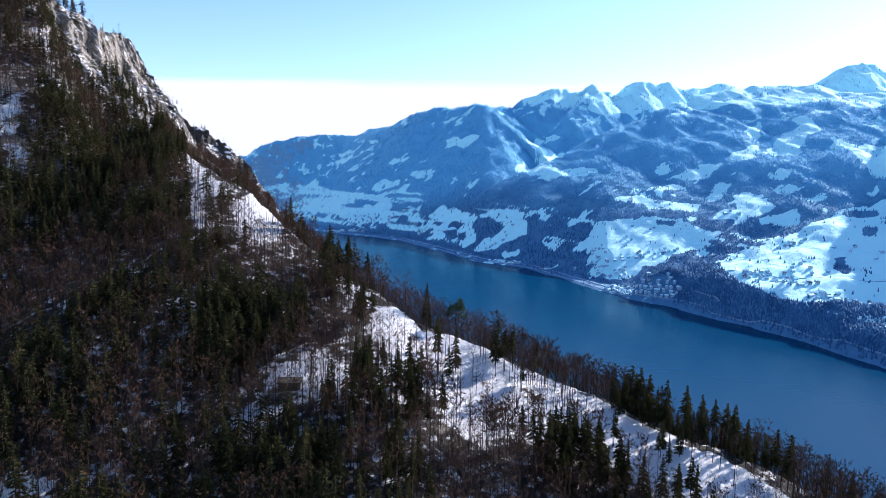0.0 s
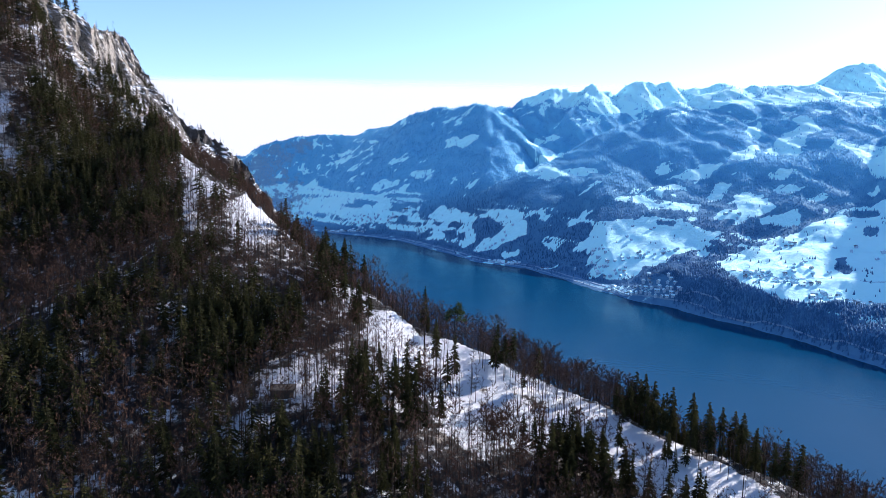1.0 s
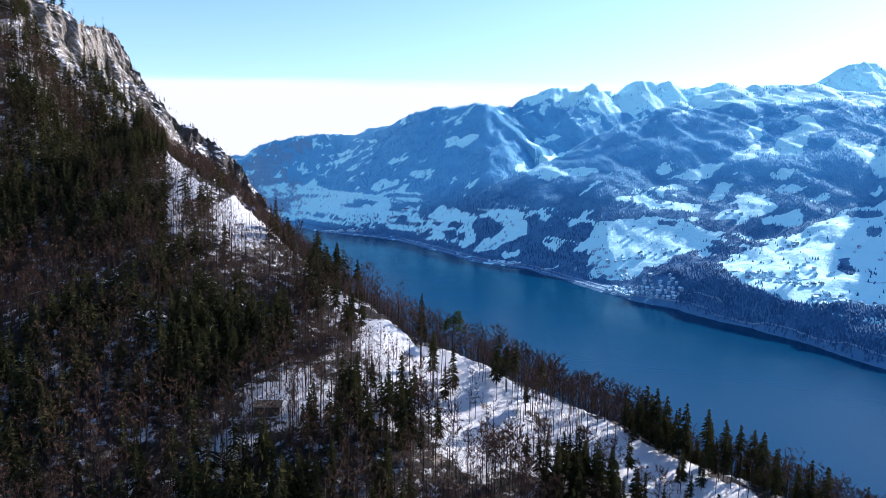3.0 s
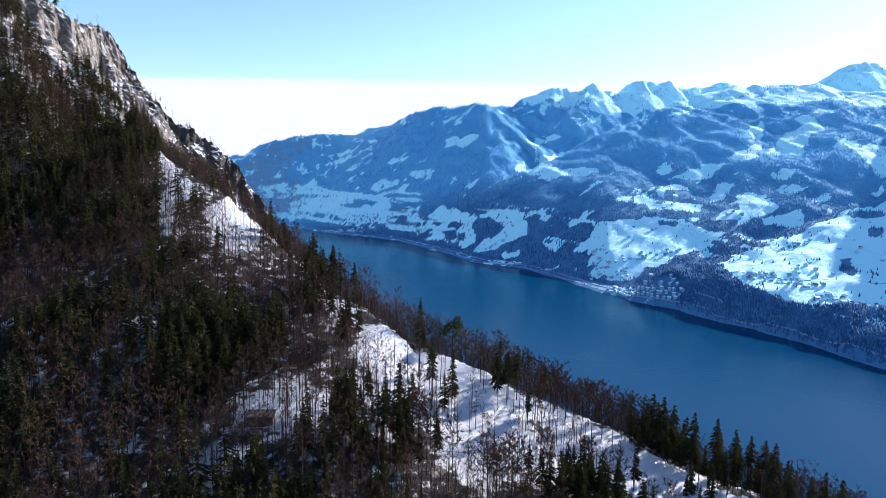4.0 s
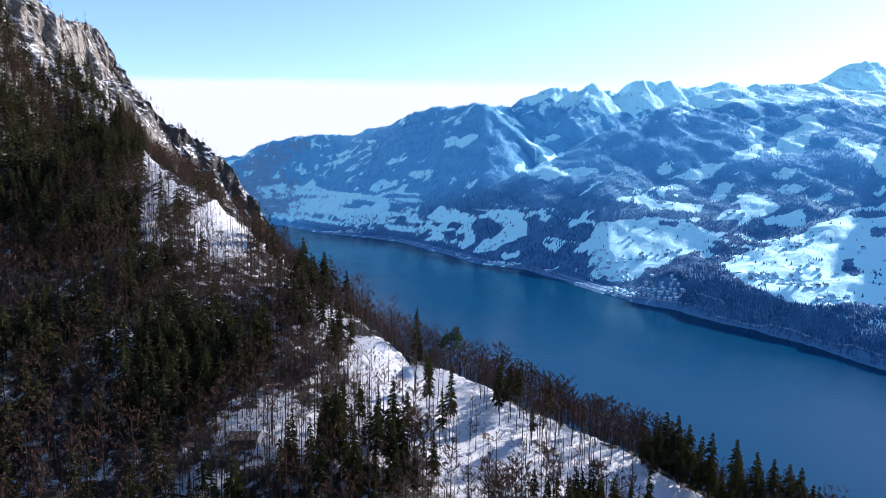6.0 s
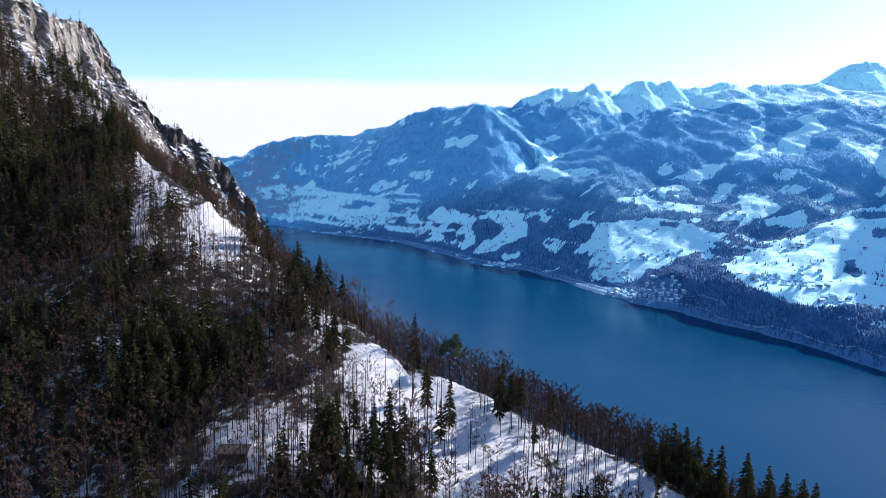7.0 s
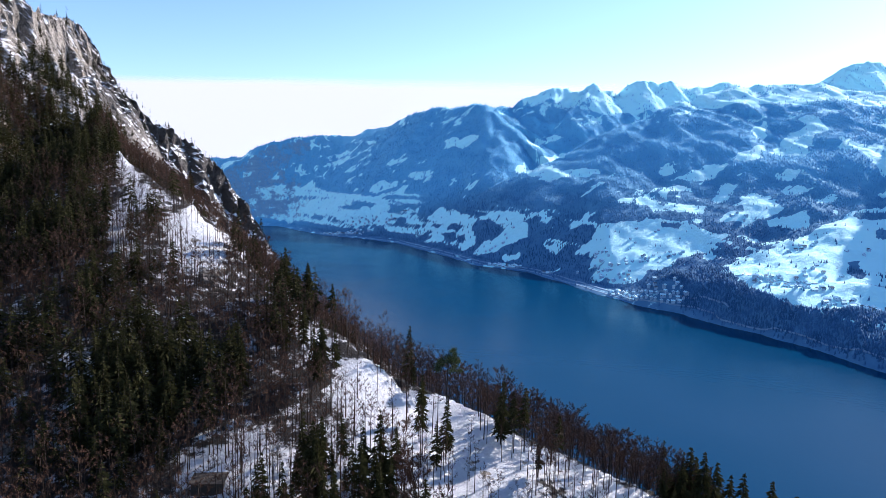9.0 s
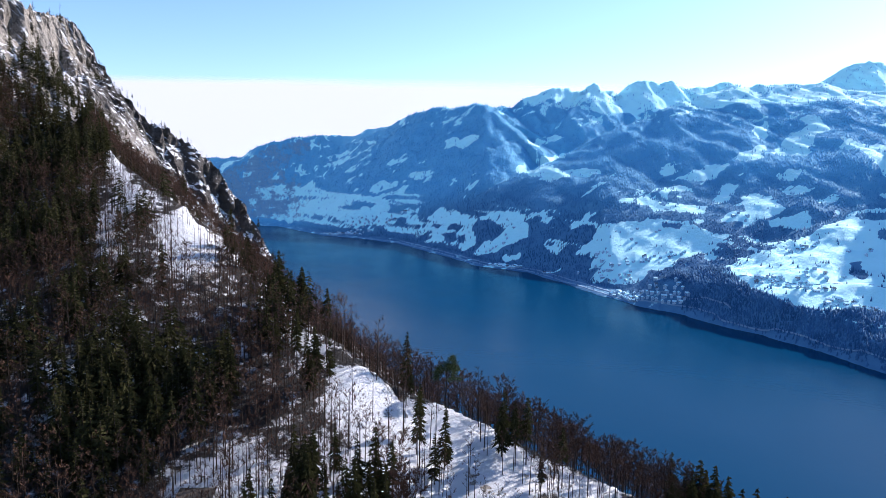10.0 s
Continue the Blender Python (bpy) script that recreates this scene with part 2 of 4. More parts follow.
CREST_WEST = [(-2900, 4850, 250), (-2300, 4800, 345), (-1761, 4750, 470), (-1368, 4700, 626), (-1081, 4700, 716), (-757, 4700, 822),
              (-517, 4700, 830), (-279, 4700, 815), (-48, 4560, 842), (84, 4350, 712), (234, 4200, 549), (190, 3850, 260)]
CREST_SNOW = [(-130, 4760, 848), (115, 4780, 850), (300, 4800, 862), (370, 4800, 920), (425, 4800, 992), (470, 4800, 992), (505, 4800, 958), (560, 4800, 958),
              (690, 4760, 1004), (735, 4780, 985), (830, 4800, 928), (905, 4800, 970), (985, 4800, 1016), (1050, 4800, 1026), (1140, 4800, 1006), (1240, 4800, 1018),
              (1330, 4800, 985), (1460, 4800, 990), (1630, 4800, 1020)]
PYRAMID = [(690, 4760, 1004), (600, 4600, 880), (470, 4430, 745)]
# the last two points are out of view, raised to block stray sun
CREST_EAST = [(-239, 3700, 170), (105, 3700, 330), (452, 3800, 482), (743, 3900, 665), (1078, 4000, 806), (1394, 4100, 915),
              (1619, 4100, 935), (1828, 4000, 950), (1966, 3900, 905), (2118, 3800, 876), (2700, 3500, 980), (3400, 3000, 980)]
CREST_PEAK = [(2000, 4870, 960), (2270, 4870, 1070), (2394, 4870, 1148), (2541, 4870, 1176), (2687, 4870, 1133), (3100, 4870, 1040)]
SPUR_EAST = [(1828, 4000, 936), (1560, 3500, 560), (1300, 3000, 300)]
FAR_HILL = [(-2600, 4830, 400), (-2200, 4830, 440), (-1990, 4830, 440), (-1880, 4830, 415), (-1700, 4825, 370)]
# unseen ridge on the right, added to throw shade on the terrace
SHADE_RIDGE = [(2250, 2980, 985), (2480, 2300, 985), (2620, 1600, 760), (2500, 700, 400)]
TERRACE = [(800, 2370, 146), (944, 2440, 189), (1125, 2530, 238), (1329, 2620, 292), (1700, 2810, 400), (2600, 3290, 640)]


def shore_distance(x, y):
    """How far inland from the far shore a place is; negative on the lake."""
    best, sign = np.full(np.shape(x), 1e9), np.ones(np.shape(x))
    for (ax, ay), (bx, by) in zip(SHORE, SHORE[1:]):
        dx, dy = bx - ax, by - ay
        t = np.clip(((x - ax) * dx + (y - ay) * dy) / (dx * dx + dy * dy), 0, 1)
        d = np.hypot(x - ax - t * dx, y - ay - t * dy)
        side = np.where(dx * (y - ay) - dy * (x - ax) > 0, 1.0, -1.0)
        sign, best = np.where(d < best, side, sign), np.minimum(d, best)
    return sign * best


def far_height(x, y):
    d = shore_distance(x, y) + fbm(x, y, 90, 3, 21) * 10
    z = ridge(x, y, CREST_WEST, 0.5, 0.66)
    z = np.maximum(z, ridge(x, y, CREST_SNOW, 0.5, 0.8))
    z = np.maximum(z, ridge(x, y, PYRAMID, 0.75, 0.8))
    z = np.maximum(z, ridge(x, y, CREST_EAST, 0.5, 0.47))
    z = np.maximum(z, ridge(x, y, CREST_PEAK, 0.6, 0.75))
    z = np.maximum(z, ridge(x, y, SPUR_EAST, 0.55, 0.55))
    z = np.maximum(z, ridge(x, y, SHADE_RIDGE, 0.8, 0.85) + fbm(x, y, 130, 3, 29) * 45)
    z = np.maximum(z, ridge(x, y, FAR_HILL, 0.8, 2.5))
    high = smooth(60, 500, z)
    z = z + high * (fbm(x, y, 420, 5, 5, 0.55) * 24 - np.abs(fbm(x + 0.5 * y, y * 0.35, 150, 4, 11)) * np.interp(x, (-700, 250, 900), (20, 28, 22)) + np.interp(x, (-700, 250, 900), (9, 13, 9)))
    z = z + smooth(800, 940, z) * smooth(4450, 4650, y) * (5 - 15 * np.abs(fbm(x + 0.3 * y, y * 0.5, 105, 4, 23, 0.62)))
    z = np.maximum(z, 12 + 0.06 * d)
    steep = np.interp(x, (-1800, -1368, -1081, -757, -300, 300, 700), (2.6, 1.7, 1.0, 0.8, 0.8, 0.8, 0.8))
    bank = 3 + 0.12 * d + steep * np.maximum(d - 90, 0)
    z = np.minimum(z, bank)
    flat = ridge(x, y, TERRACE, 1.7, 0.25) + fbm(x, y, 240, 3, 33) * 9 + fbm(x, y, 85, 3, 36) * 9 + fbm(x, y, 44, 3, 38) * 3.5
    flat = np.minimum(flat, 3 + 0.95 * d)
    z = np.maximum(z, flat)
    z = z + smooth(12, 60, z) * smooth(900, 700, z) * fbm(x, y, 130, 5, 63, 0.55) * 8
    return np.where(d < 0, np.maximum(-40, 0.5 * d), np.maximum(z, 0.04 * d))
# terrain-end


def grid_land(name, xs, ys, height, material, label, shift=None):
    gx, gy = np.meshgrid(xs, ys)
    z = height(gx, gy)
    n, m = len(xs), len(ys)
    if shift is not None:
        push = shift(gx, gy, z)
        gx, gy = gx + 0.75 * push, gy - 0.65 * push
    verts = np.stack([gx, gy, z], -1).reshape(-1, 3)
    i = (np.arange(m - 1)[:, None] * n + np.arange(n - 1)[None]).ravel()
    me = bpy.data.meshes.new(name)
    me.from_pydata(verts.tolist(), [], np.stack([i, i + 1, i + n + 1, i + n], -1).tolist())
    me.polygons.foreach_set("use_smooth", np.ones(len(i), bool))
    me.materials.append(material)
    ob = tagged(new(name, me), label, "mountain", kind="structure")
    return ob, verts


def attribute(ob, name, values):
    a = ob.data.attributes.new(name, "FLOAT", "POINT")
    a.data.foreach_set("value", np.asarray(values, np.float32))


# openings in the woods of the near slope, as outlines on the map
NEAR_OPEN = [[(30, 290), (69, 270), (110, 240), (104, 212), (78, 222), (50, 242), (28, 264)],
    [(-50, 307), (-15, 311), (32, 287), (69, 268), (77, 261), (57, 257), (52, 272), (31, 276), (16, 279), (10, 262), (8, 244), (-8, 238),
    (-14, 254), (-28, 265), (-43, 278), (-51, 288)], [(-141, 360), (-134, 407), (-123, 408), (-109, 346), (-119, 336), (-131, 345)], [(-209, 437),
    (-234, 497), (-179, 406), (-154, 383), (-148, 370), (-163, 372), (-177, 391), (-188, 407)], [(-171, 368), (-161, 371), (-144, 338), (-150, 338)]]
# brighter stands with thin trees
NEAR_THIN = [[(-115, 406), (-105, 422), (-70, 333), (-53, 308), (-59, 304), (-73, 321)], [(-89, 260), (-76, 270), (-55, 261), (-46, 245), (-60, 242),
    (-80, 247)], [(-95, 234), (-83, 245), (-73, 237), (-85, 228)], [(-52, 273), (-40, 276), (-26, 263), (-28, 248), (-43, 248)], [(10, 272), (30,
    273), (51, 268), (55, 257), (9, 245)], [(-139, 285), (-133, 290), (-124, 273), (-127, 267)], [(-177, 273), (-171, 273), (-160, 256), (-164, 254)]]
# dark stands of spruce
NEAR_DARK = [[(-105, 357), (-76, 331), (-50, 302), (-50, 283), (-66, 293), (-90, 327)], [(-59, 269), (-41, 260), (-24, 250), (-19, 233), (-48, 225)],
    [(-24, 294), (-13, 292), (-9, 268), (-20, 260)], [(6, 295), (23, 288), (44, 280), (38, 273), (16, 273), (6, 283)], [(-271, 446), (-239, 467),
    (-180, 381), (-168, 348), (-246, 418)], [(-158, 365), (-143, 360), (-132, 335), (-143, 336)],
    [(-137, 271), (-123, 292), (-106, 309), (-83, 333), (-65, 309), (-64, 287), (-78, 276), (-99, 269), (-120, 258)]]
# small clearings in the shade
NEAR_SHADY = [[(-326, 480), (-303, 508), (-284, 484), (-268, 464), (-282, 458), (-304, 462)], [(-301, 395), (-298, 404), (-290, 394), (-291, 385)], [(-293, 383), (-288, 388), (-277, 375), (-284, 370)], [(-277, 363), (-277, 375),
    (-269, 375), (-265, 367), (-272, 360)], [(-312, 444), (-313, 470), (-306, 469), (-301, 439)], [(-320, 448), (-316, 452), (-310, 442), (-314,
    439)], [(-293, 421), (-292, 427), (-287, 420), (-290, 417)], [(-185, 266), (-176, 262), (-164, 241), (-171, 245)], [(-162, 202), (-152, 205),
    (-141, 203), (-140, 199), (-160, 198)]]


def ellipses(x, y, rows, warp=0.0, soft=0.3):
    """1 within the ellipses, falling to 0 outside them."""
    out = np.zeros(np.shape(x))
    x, y = x + warp * fbm(x, y, 80, 4, 91, 0.7), y + warp * fbm(x, y, 80, 4, 96, 0.7)
    for cx, cy, rx, ry, turn in rows:
        c, s = math.cos(radians(turn)), math.sin(radians(turn))
        u, v = ((x - cx) * c + (y - cy) * s) / rx, (-(x - cx) * s + (y - cy) * c) / ry
        out = np.maximum(out, 1 - smooth(1 - soft, 1 + soft, np.hypot(u, v)))
    return out


def outlines(x, y, rings, soft=16.0):
    """1 within the rings, falling to 0 outside them."""
    out = np.zeros(np.shape(x))
    for ring in rings:
        xs, ys = [p[0] for p in ring], [p[1] for p in ring]
        near_by = (x > min(xs) - 30) & (x < max(xs) + 30) & (y > min(ys) - 30) & (y < max(ys) + 30)
        px, py = x[near_by], y[near_by]
        d, inside = np.full(px.shape, 1e9), np.zeros(px.shape, bool)
        for (ax, ay), (bx, by) in zip(ring, ring[1:] + ring[:1]):
            dx, dy = bx - ax, by - ay
            t = np.clip(((px - ax) * dx + (py - ay) * dy) / (dx * dx + dy * dy), 0, 1)
            d = np.minimum(d, np.hypot(px - ax - t * dx, py - ay - t * dy))
            inside ^= ((ay > py) != (by > py)) & (px < dx * (py - ay) / (dy if dy else 1e-9) + ax)
        out[near_by] = np.maximum(out[near_by], smooth(-soft, soft, np.where(inside, d, -d)))
    return out


def near_woods(x, y):
    """How open, how thin and how dark with spruce the woods of the near slope are."""
    wx, wy = x + 3 * fbm(x, y, 18, 3, 91, 0.7), y + 3 * fbm(x, y, 18, 3, 96, 0.7)
    clear = np.maximum(outlines(wx, wy, NEAR_OPEN, 4.0), outlines(wx, wy, NEAR_SHADY, 3.0))
    return clear, outlines(wx, wy, NEAR_THIN, 5.0), outlines(wx, wy, NEAR_DARK, 5.0)


near_x = np.concatenate([np.arange(-1600, -460, 30), np.arange(-460, -200, 1.7), np.arange(-200, -62, 3), np.arange(-62, 92, 1.6), np.arange(92, 220, 3), np.arange(220, 700, 20)])
near_y = np.concatenate([np.arange(-900, 150, 30), np.arange(150, 232, 3), np.arange(232, 316, 1.6), np.arange(316, 430, 3), np.arange(430, 660, 1.7), np.arange(660, 860, 2.5), np.arange(860, 1300, 20)])
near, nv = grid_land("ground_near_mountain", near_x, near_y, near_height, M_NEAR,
                     "steep wooded mountain flank with snow, fallen leaves, painted floor shade and grey limestone crags", crag_shift)
craggy = crag_zone(nv[:, 0], nv[:, 1])
corner = np.empty(len(near.data.loops), np.int32)
near.data.loops.foreach_get("vertex_index", corner)
near.data.polygons.foreach_set("use_smooth", craggy[corner[::4]] < 0.6)
# where shade is painted on the rock: past the pale wall, far spur
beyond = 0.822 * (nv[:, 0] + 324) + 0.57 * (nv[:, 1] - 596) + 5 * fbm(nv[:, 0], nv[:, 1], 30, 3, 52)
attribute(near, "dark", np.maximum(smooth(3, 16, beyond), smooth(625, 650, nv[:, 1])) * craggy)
clear, airy, _ = near_woods(nv[:, 0], nv[:, 1])
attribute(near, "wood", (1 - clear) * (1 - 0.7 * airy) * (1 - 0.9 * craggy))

# pastures and copses across the lake, as outlines on the map
WEST_FIELDS = [[(-1637, 4577), (-1433, 4570), (-1428, 4553), (-1547, 4546), (-1611, 4559)], [(-1607, 4546), (-1423, 4535), (-1538, 4520)], [(-1519,
    4585), (-1219, 4594), (-1180, 4520), (-1355, 4577), (-1471, 4561)], [(-1496, 4511), (-1422, 4531), (-1230, 4486), (-1076, 4419), (-971, 4296),
    (-1149, 4401), (-1183, 4385), (-1407, 4481), (-1468, 4486)], [(-1231, 4417), (-1066, 4376), (-825, 4214), (-796, 4162), (-913, 4200), (-1044,
    4287), (-1148, 4326)], [(-1098, 4672), (-991, 4737), (-975, 4700), (-1035, 4662), (-1080, 4664)], [(-1331, 4634), (-1279, 4666), (-1280, 4640)],
    [(-1622, 4593), (-1450, 4627), (-1455, 4617), (-1599, 4583)]]
WESTSHORE_FIELDS = [[(-853, 4060), (-749, 4103), (-621, 4077), (-602, 4025), (-644, 4003), (-806, 4037)], [(-876, 4036), (-734, 4027), (-544, 3915),
    (-556, 3878), (-689, 3966), (-814, 3991)], [(-740, 4152), (-582, 4160), (-509, 4146), (-520, 4103), (-649, 4140), (-716, 4118)], [(-503, 4238),
    (-429, 4210), (-334, 4151), (-387, 4154), (-477, 4172)], [(-679, 4388), (-543, 4395), (-518, 4378), (-610, 4350)], [(-888, 4793), (-785, 4766),
    (-786, 4722), (-851, 4751)], [(-549, 3988), (-394, 3911), (-407, 3879), (-498, 3941)], [(-486, 3857), (-445, 3873), (-399, 3872), (-418, 3834)]]
MIDDLE_FIELDS = [[(-347, 3782), (-299, 3844), (-216, 3725), (-100, 3545), (-102, 3465), (-224, 3623)], [(-145, 3573), (-52, 3448), (-63, 3351), (-54,
    3240), (-100, 3247), (-210, 3440), (-137, 3418), (-109, 3439)], [(-53, 3453), (19, 3424), (80, 3356), (178, 3170), (322, 3082), (227, 3092), (113,
    3164), (48, 3279)], [(-62, 3175), (-32, 3213), (35, 3181), (88, 3193), (176, 3102), (180, 3067), (99, 3057), (49, 3071), (-29, 3123)], [(-328,
    3593), (-232, 3541), (-179, 3415), (-257, 3481)], [(62, 3015), (149, 2987), (136, 2968), (74, 2997)], [(234, 2978), (316, 2928), (335, 2880),
    (300, 2879), (257, 2941)]]
HIGH_FIELDS = [[(-295, 4294), (-283, 4369), (-63, 4293), (-79, 4234), (-184, 4240), (-241, 4293)], [(150, 3890), (213, 3987), (235, 3950), (364,
    3526), (523, 3437), (546, 3364), (462, 3388), (326, 3416), (262, 3502), (217, 3598)], [(260, 4072), (311, 4012), (485, 4180), (415, 3749), (349,
    3869), (311, 3989)], [(227, 4145), (281, 4365), (338, 4313), (283, 4114)], [(249, 4120), (303, 4037), (271, 4055)], [(334, 4364), (450, 4262),
    (413, 4235), (345, 4256)], [(1298, 3513), (1395, 3632), (1366, 3483), (1323, 3425), (1276, 3412)]]
LOW_FIELDS = [[(361, 2797), (421, 2824), (453, 2869), (564, 2864), (717, 2826), (767, 2752), (827, 2730), (900, 2627), (853, 2581), (740, 2558), (672,
    2532), (648, 2498), (584, 2500), (493, 2566), (454, 2662), (412, 2747)], [(419, 2633), (494, 2575), (562, 2491), (533, 2444), (467, 2534)], [(588,
    2939), (721, 3061), (720, 2990), (772, 2943), (685, 2889), (646, 2927)], [(822, 3199), (904, 3206), (1044, 3251), (1093, 3230), (1098, 3169),
    (1019, 3150), (978, 3108), (886, 3131)], [(711, 2959), (775, 2879), (862, 2819), (915, 2910), (838, 2942), (769, 2952)], [(951, 2967), (1013,
    3058), (1081, 3048), (1025, 2938), (968, 2910)]]
UPPER_FIELDS = [[(922, 2744), (1018, 2785), (1026, 2890), (1105, 2944), (1154, 2820), (1142, 2745), (1090, 2712), (996, 2718)], [(1075, 2700), (1132,
    2713), (1216, 2676), (1141, 2531), (1124, 2635), (1075, 2669)], [(685, 2855), (773, 2777), (805, 2715), (742, 2742)], [(1291, 3250), (1438, 3450),
    (1487, 3441), (1525, 3471), (1524, 3539), (1584, 3554), (1607, 3498), (1611, 3379), (1510, 3340), (1433, 3180), (1382, 3211), (1320, 3212)],
    [(1120, 3255), (1299, 3345), (1225, 3194), (1144, 3174)], [(1233, 3045), (1309, 3030), (1345, 3005), (1272, 2963), (1234, 3014)], [(1593, 3274),
    (1653, 3213), (1777, 3090), (1606, 2733), (1580, 2878), (1567, 2944), (1595, 3096), (1563, 3188)]]
COPSES = [[(-73, 3455), (-3, 3389), (53, 3259), (27, 3193), (-38, 3268), (-78, 3371)], [(610, 2969), (678, 2971), (689, 2909), (631, 2875), (600,
    2911)], [(699, 2903), (794, 2865), (867, 2796), (773, 2777), (699, 2847)], [(887, 2884), (970, 2914), (1001, 2834), (931, 2789), (883, 2813)],
    [(701, 2812), (769, 2761), (757, 2729), (704, 2768)], [(1093, 2154), (1128, 2155), (1091, 2034), (1058, 2013), (1069, 2091)], [(1325, 2574),
    (1426, 2543), (1401, 2468), (1295, 2476)], [(1265, 2325), (1321, 2345), (1285, 2272), (1249, 2282)], [(-247, 3531), (-186, 3513), (-156, 3414),
    (-210, 3449)], [(-159, 3457), (-115, 3387), (-112, 3328), (-149, 3386)]]
TERRACE_FIELD = [(775, 2293), (900, 2338), (1001, 2360), (1153, 2455), (1313, 2589), (1390, 2586), (1495, 2638), (1900, 2850), (2500, 2900), (2300,
    1500), (1031, 1783), (840, 1884), (790, 1991), (775, 2038), (764, 2155)]
FIELDS = WEST_FIELDS + WESTSHORE_FIELDS + MIDDLE_FIELDS + HIGH_FIELDS + LOW_FIELDS + UPPER_FIELDS
# villages: centre, spread, count of houses
WEST_VILLAGES = [(-905, 3938, 60, 22, 22), (-790, 3930, 60, 22, 15), (-763, 3997, 90, 30, 13), (-597, 3928, 80, 30, 9), (-473, 3930, 50, 24, 3),
                 (49, 2930, 45, 16, 9), (97, 2898, 36, 16, 8), (245, 2762, 30, 14, 3), (100, 3123, 60, 40, 5), (10, 3119, 40, 24, 3)]
SHORE_VILLAGES = [
    (467, 2360, 34, 26, 13), (499, 2300, 36, 26, 16), (527, 2245, 34, 30, 13), (548, 2200, 34, 26, 12), (588, 2213, 36, 36, 8), (592, 2165, 30, 22, 7),
    (456, 2595, 50, 40, 9), (504, 2508, 50, 40, 9), (445, 2670, 50, 40, 7), (538, 2587, 70, 30, 9), (631, 2577, 60, 30, 7), (704, 2579, 50, 30, 4)]
TERRACE_VILLAGES = [
    (837, 2076, 40, 24, 12), (889, 2042, 40, 26, 12), (909, 1960, 36, 22, 9), (942, 1883, 34, 20, 9), (965, 1836, 34, 16, 9), (1015, 1803, 40, 14, 8),
    (1040, 2313, 50, 26, 8), (994, 2099, 70, 50, 7), (1150, 2200, 150, 90, 5), (980, 2737, 60, 40, 4), (650, 2740, 110, 70, 5)]
VILLAGES = WEST_VILLAGES + SHORE_VILLAGES + TERRACE_VILLAGES
SETTLED = [(cx, cy, 0.9 * sx, 0.9 * sy, 0) for cx, cy, sx, sy, _ in VILLAGES]
YARDS = [(cx, cy, 1.1 * sx, 1.1 * sy, 0) for cx, cy, sx, sy, _ in VILLAGES if not (cx > 400 and cy < 2450) and cx > -300]
far_x = np.concatenate([np.arange(-3400, -2200, 40), np.arange(-2200, 3000, 12), np.arange(3000, 4600, 60)])
far_y = np.concatenate([np.arange(-300, 1450, 50), np.arange(1450, 4960, 12)])
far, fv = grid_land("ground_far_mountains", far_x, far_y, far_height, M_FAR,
                    "far mountain range with forest, snowy pastures and white summits in painted blue haze")


def far_open(x, y, z):
    """How open the land is: pastures, and the bare heights above the trees."""
    line = np.interp(x, (300, 1000), (800, 735))
    out = smooth(0, 125, z - line + fbm(x, y, 160, 4, 44) * 70) * smooth(-400, 300, x) * 0.9
    land = shore_distance(x, y)
    glade = fbm(x, y * 1.2, 120, 4, 77, 0.6)
    out = np.maximum(out, smooth(0.62, 0.8, glade) * smooth(620, 380, z) * smooth(60, 160, land) * 0.8)
    out = np.maximum(out, smooth(0.1, 0.7, fbm(x, y, 70, 4, 79, 0.7)) * smooth(480, 760, z) * 0.62)
    out = np.maximum(out, 0.6 * smooth(0.3, 0.65, fbm(x, y * 1.3, 55, 4, 89, 0.65)) * smooth(220, 380, z) * smooth(-500, -900, x))
    out = np.maximum(out, 0.4 * smooth(95, 60, land) * smooth(640, 520, x))
    out = out * (1 - 0.9 * smooth(-60, 20, x) * smooth(400, 300, x) * smooth(790, 720, z))
    band = fbm(x + 0.3 * y, z * 9, 150, 4, 83, 0.6)
    low = np.interp(x, (-2400, -1300, -500, 200, 900), (0.05, 0.05, 0.2, 0.45, 0.5))
    out = np.maximum(out, smooth(low, low + 0.28, band) * smooth(300, 190, z) * smooth(40, 110, land) * smooth(40, 75, z) * 0.85)
    strip = fbm(0.6 * x + 0.2 * y, z * 7, 190, 4, 87, 0.55)
    out = np.maximum(out, smooth(-0.02, 0.22, strip) * smooth(300, 230, z) * smooth(30, 50, z) * smooth(-250, -500, x) * smooth(60, 130, land) * 0.9)
    wx, wy = x + 14 * fbm(x, y, 60, 4, 91, 0.7), y + 14 * fbm(x, y, 60, 4, 96, 0.7)
    fields = np.maximum(outlines(wx, wy, FIELDS), ellipses(x, y, YARDS, 26.0, 0.6))
    out = np.maximum(out, np.where(fields > 0.02, np.clip(fields + 0.12 * band, 0, 1), 0))
    wx, wy = x + 7 * fbm(x, y, 40, 3, 34), y + 7 * fbm(x, y, 40, 3, 35)
    out = np.maximum(out, 0.95 * outlines(wx, wy, [TERRACE_FIELD], 6.0))
    return out * (1 - outlines(wx, wy, COPSES, 6.0))


attribute(far, "open", far_open(fv[:, 0], fv[:, 1], fv[:, 2]))

# the lake reaches under both shores
bm = bmesh.new()
bmesh.ops.create_grid(bm, x_segments=24, y_segments=24, size=1)
for v in bm.verts:
    v.co = (v.co.x * 4500 + 300, v.co.y * 3200 + 1800, 0)
me = bpy.data.meshes.new("water")
bm.to_mesh(me)
bm.free()
me.materials.append(M_WATER)
tagged(new("water", me), "deep blue mountain lake with a lightly rippled surface", "lake", kind="structure")


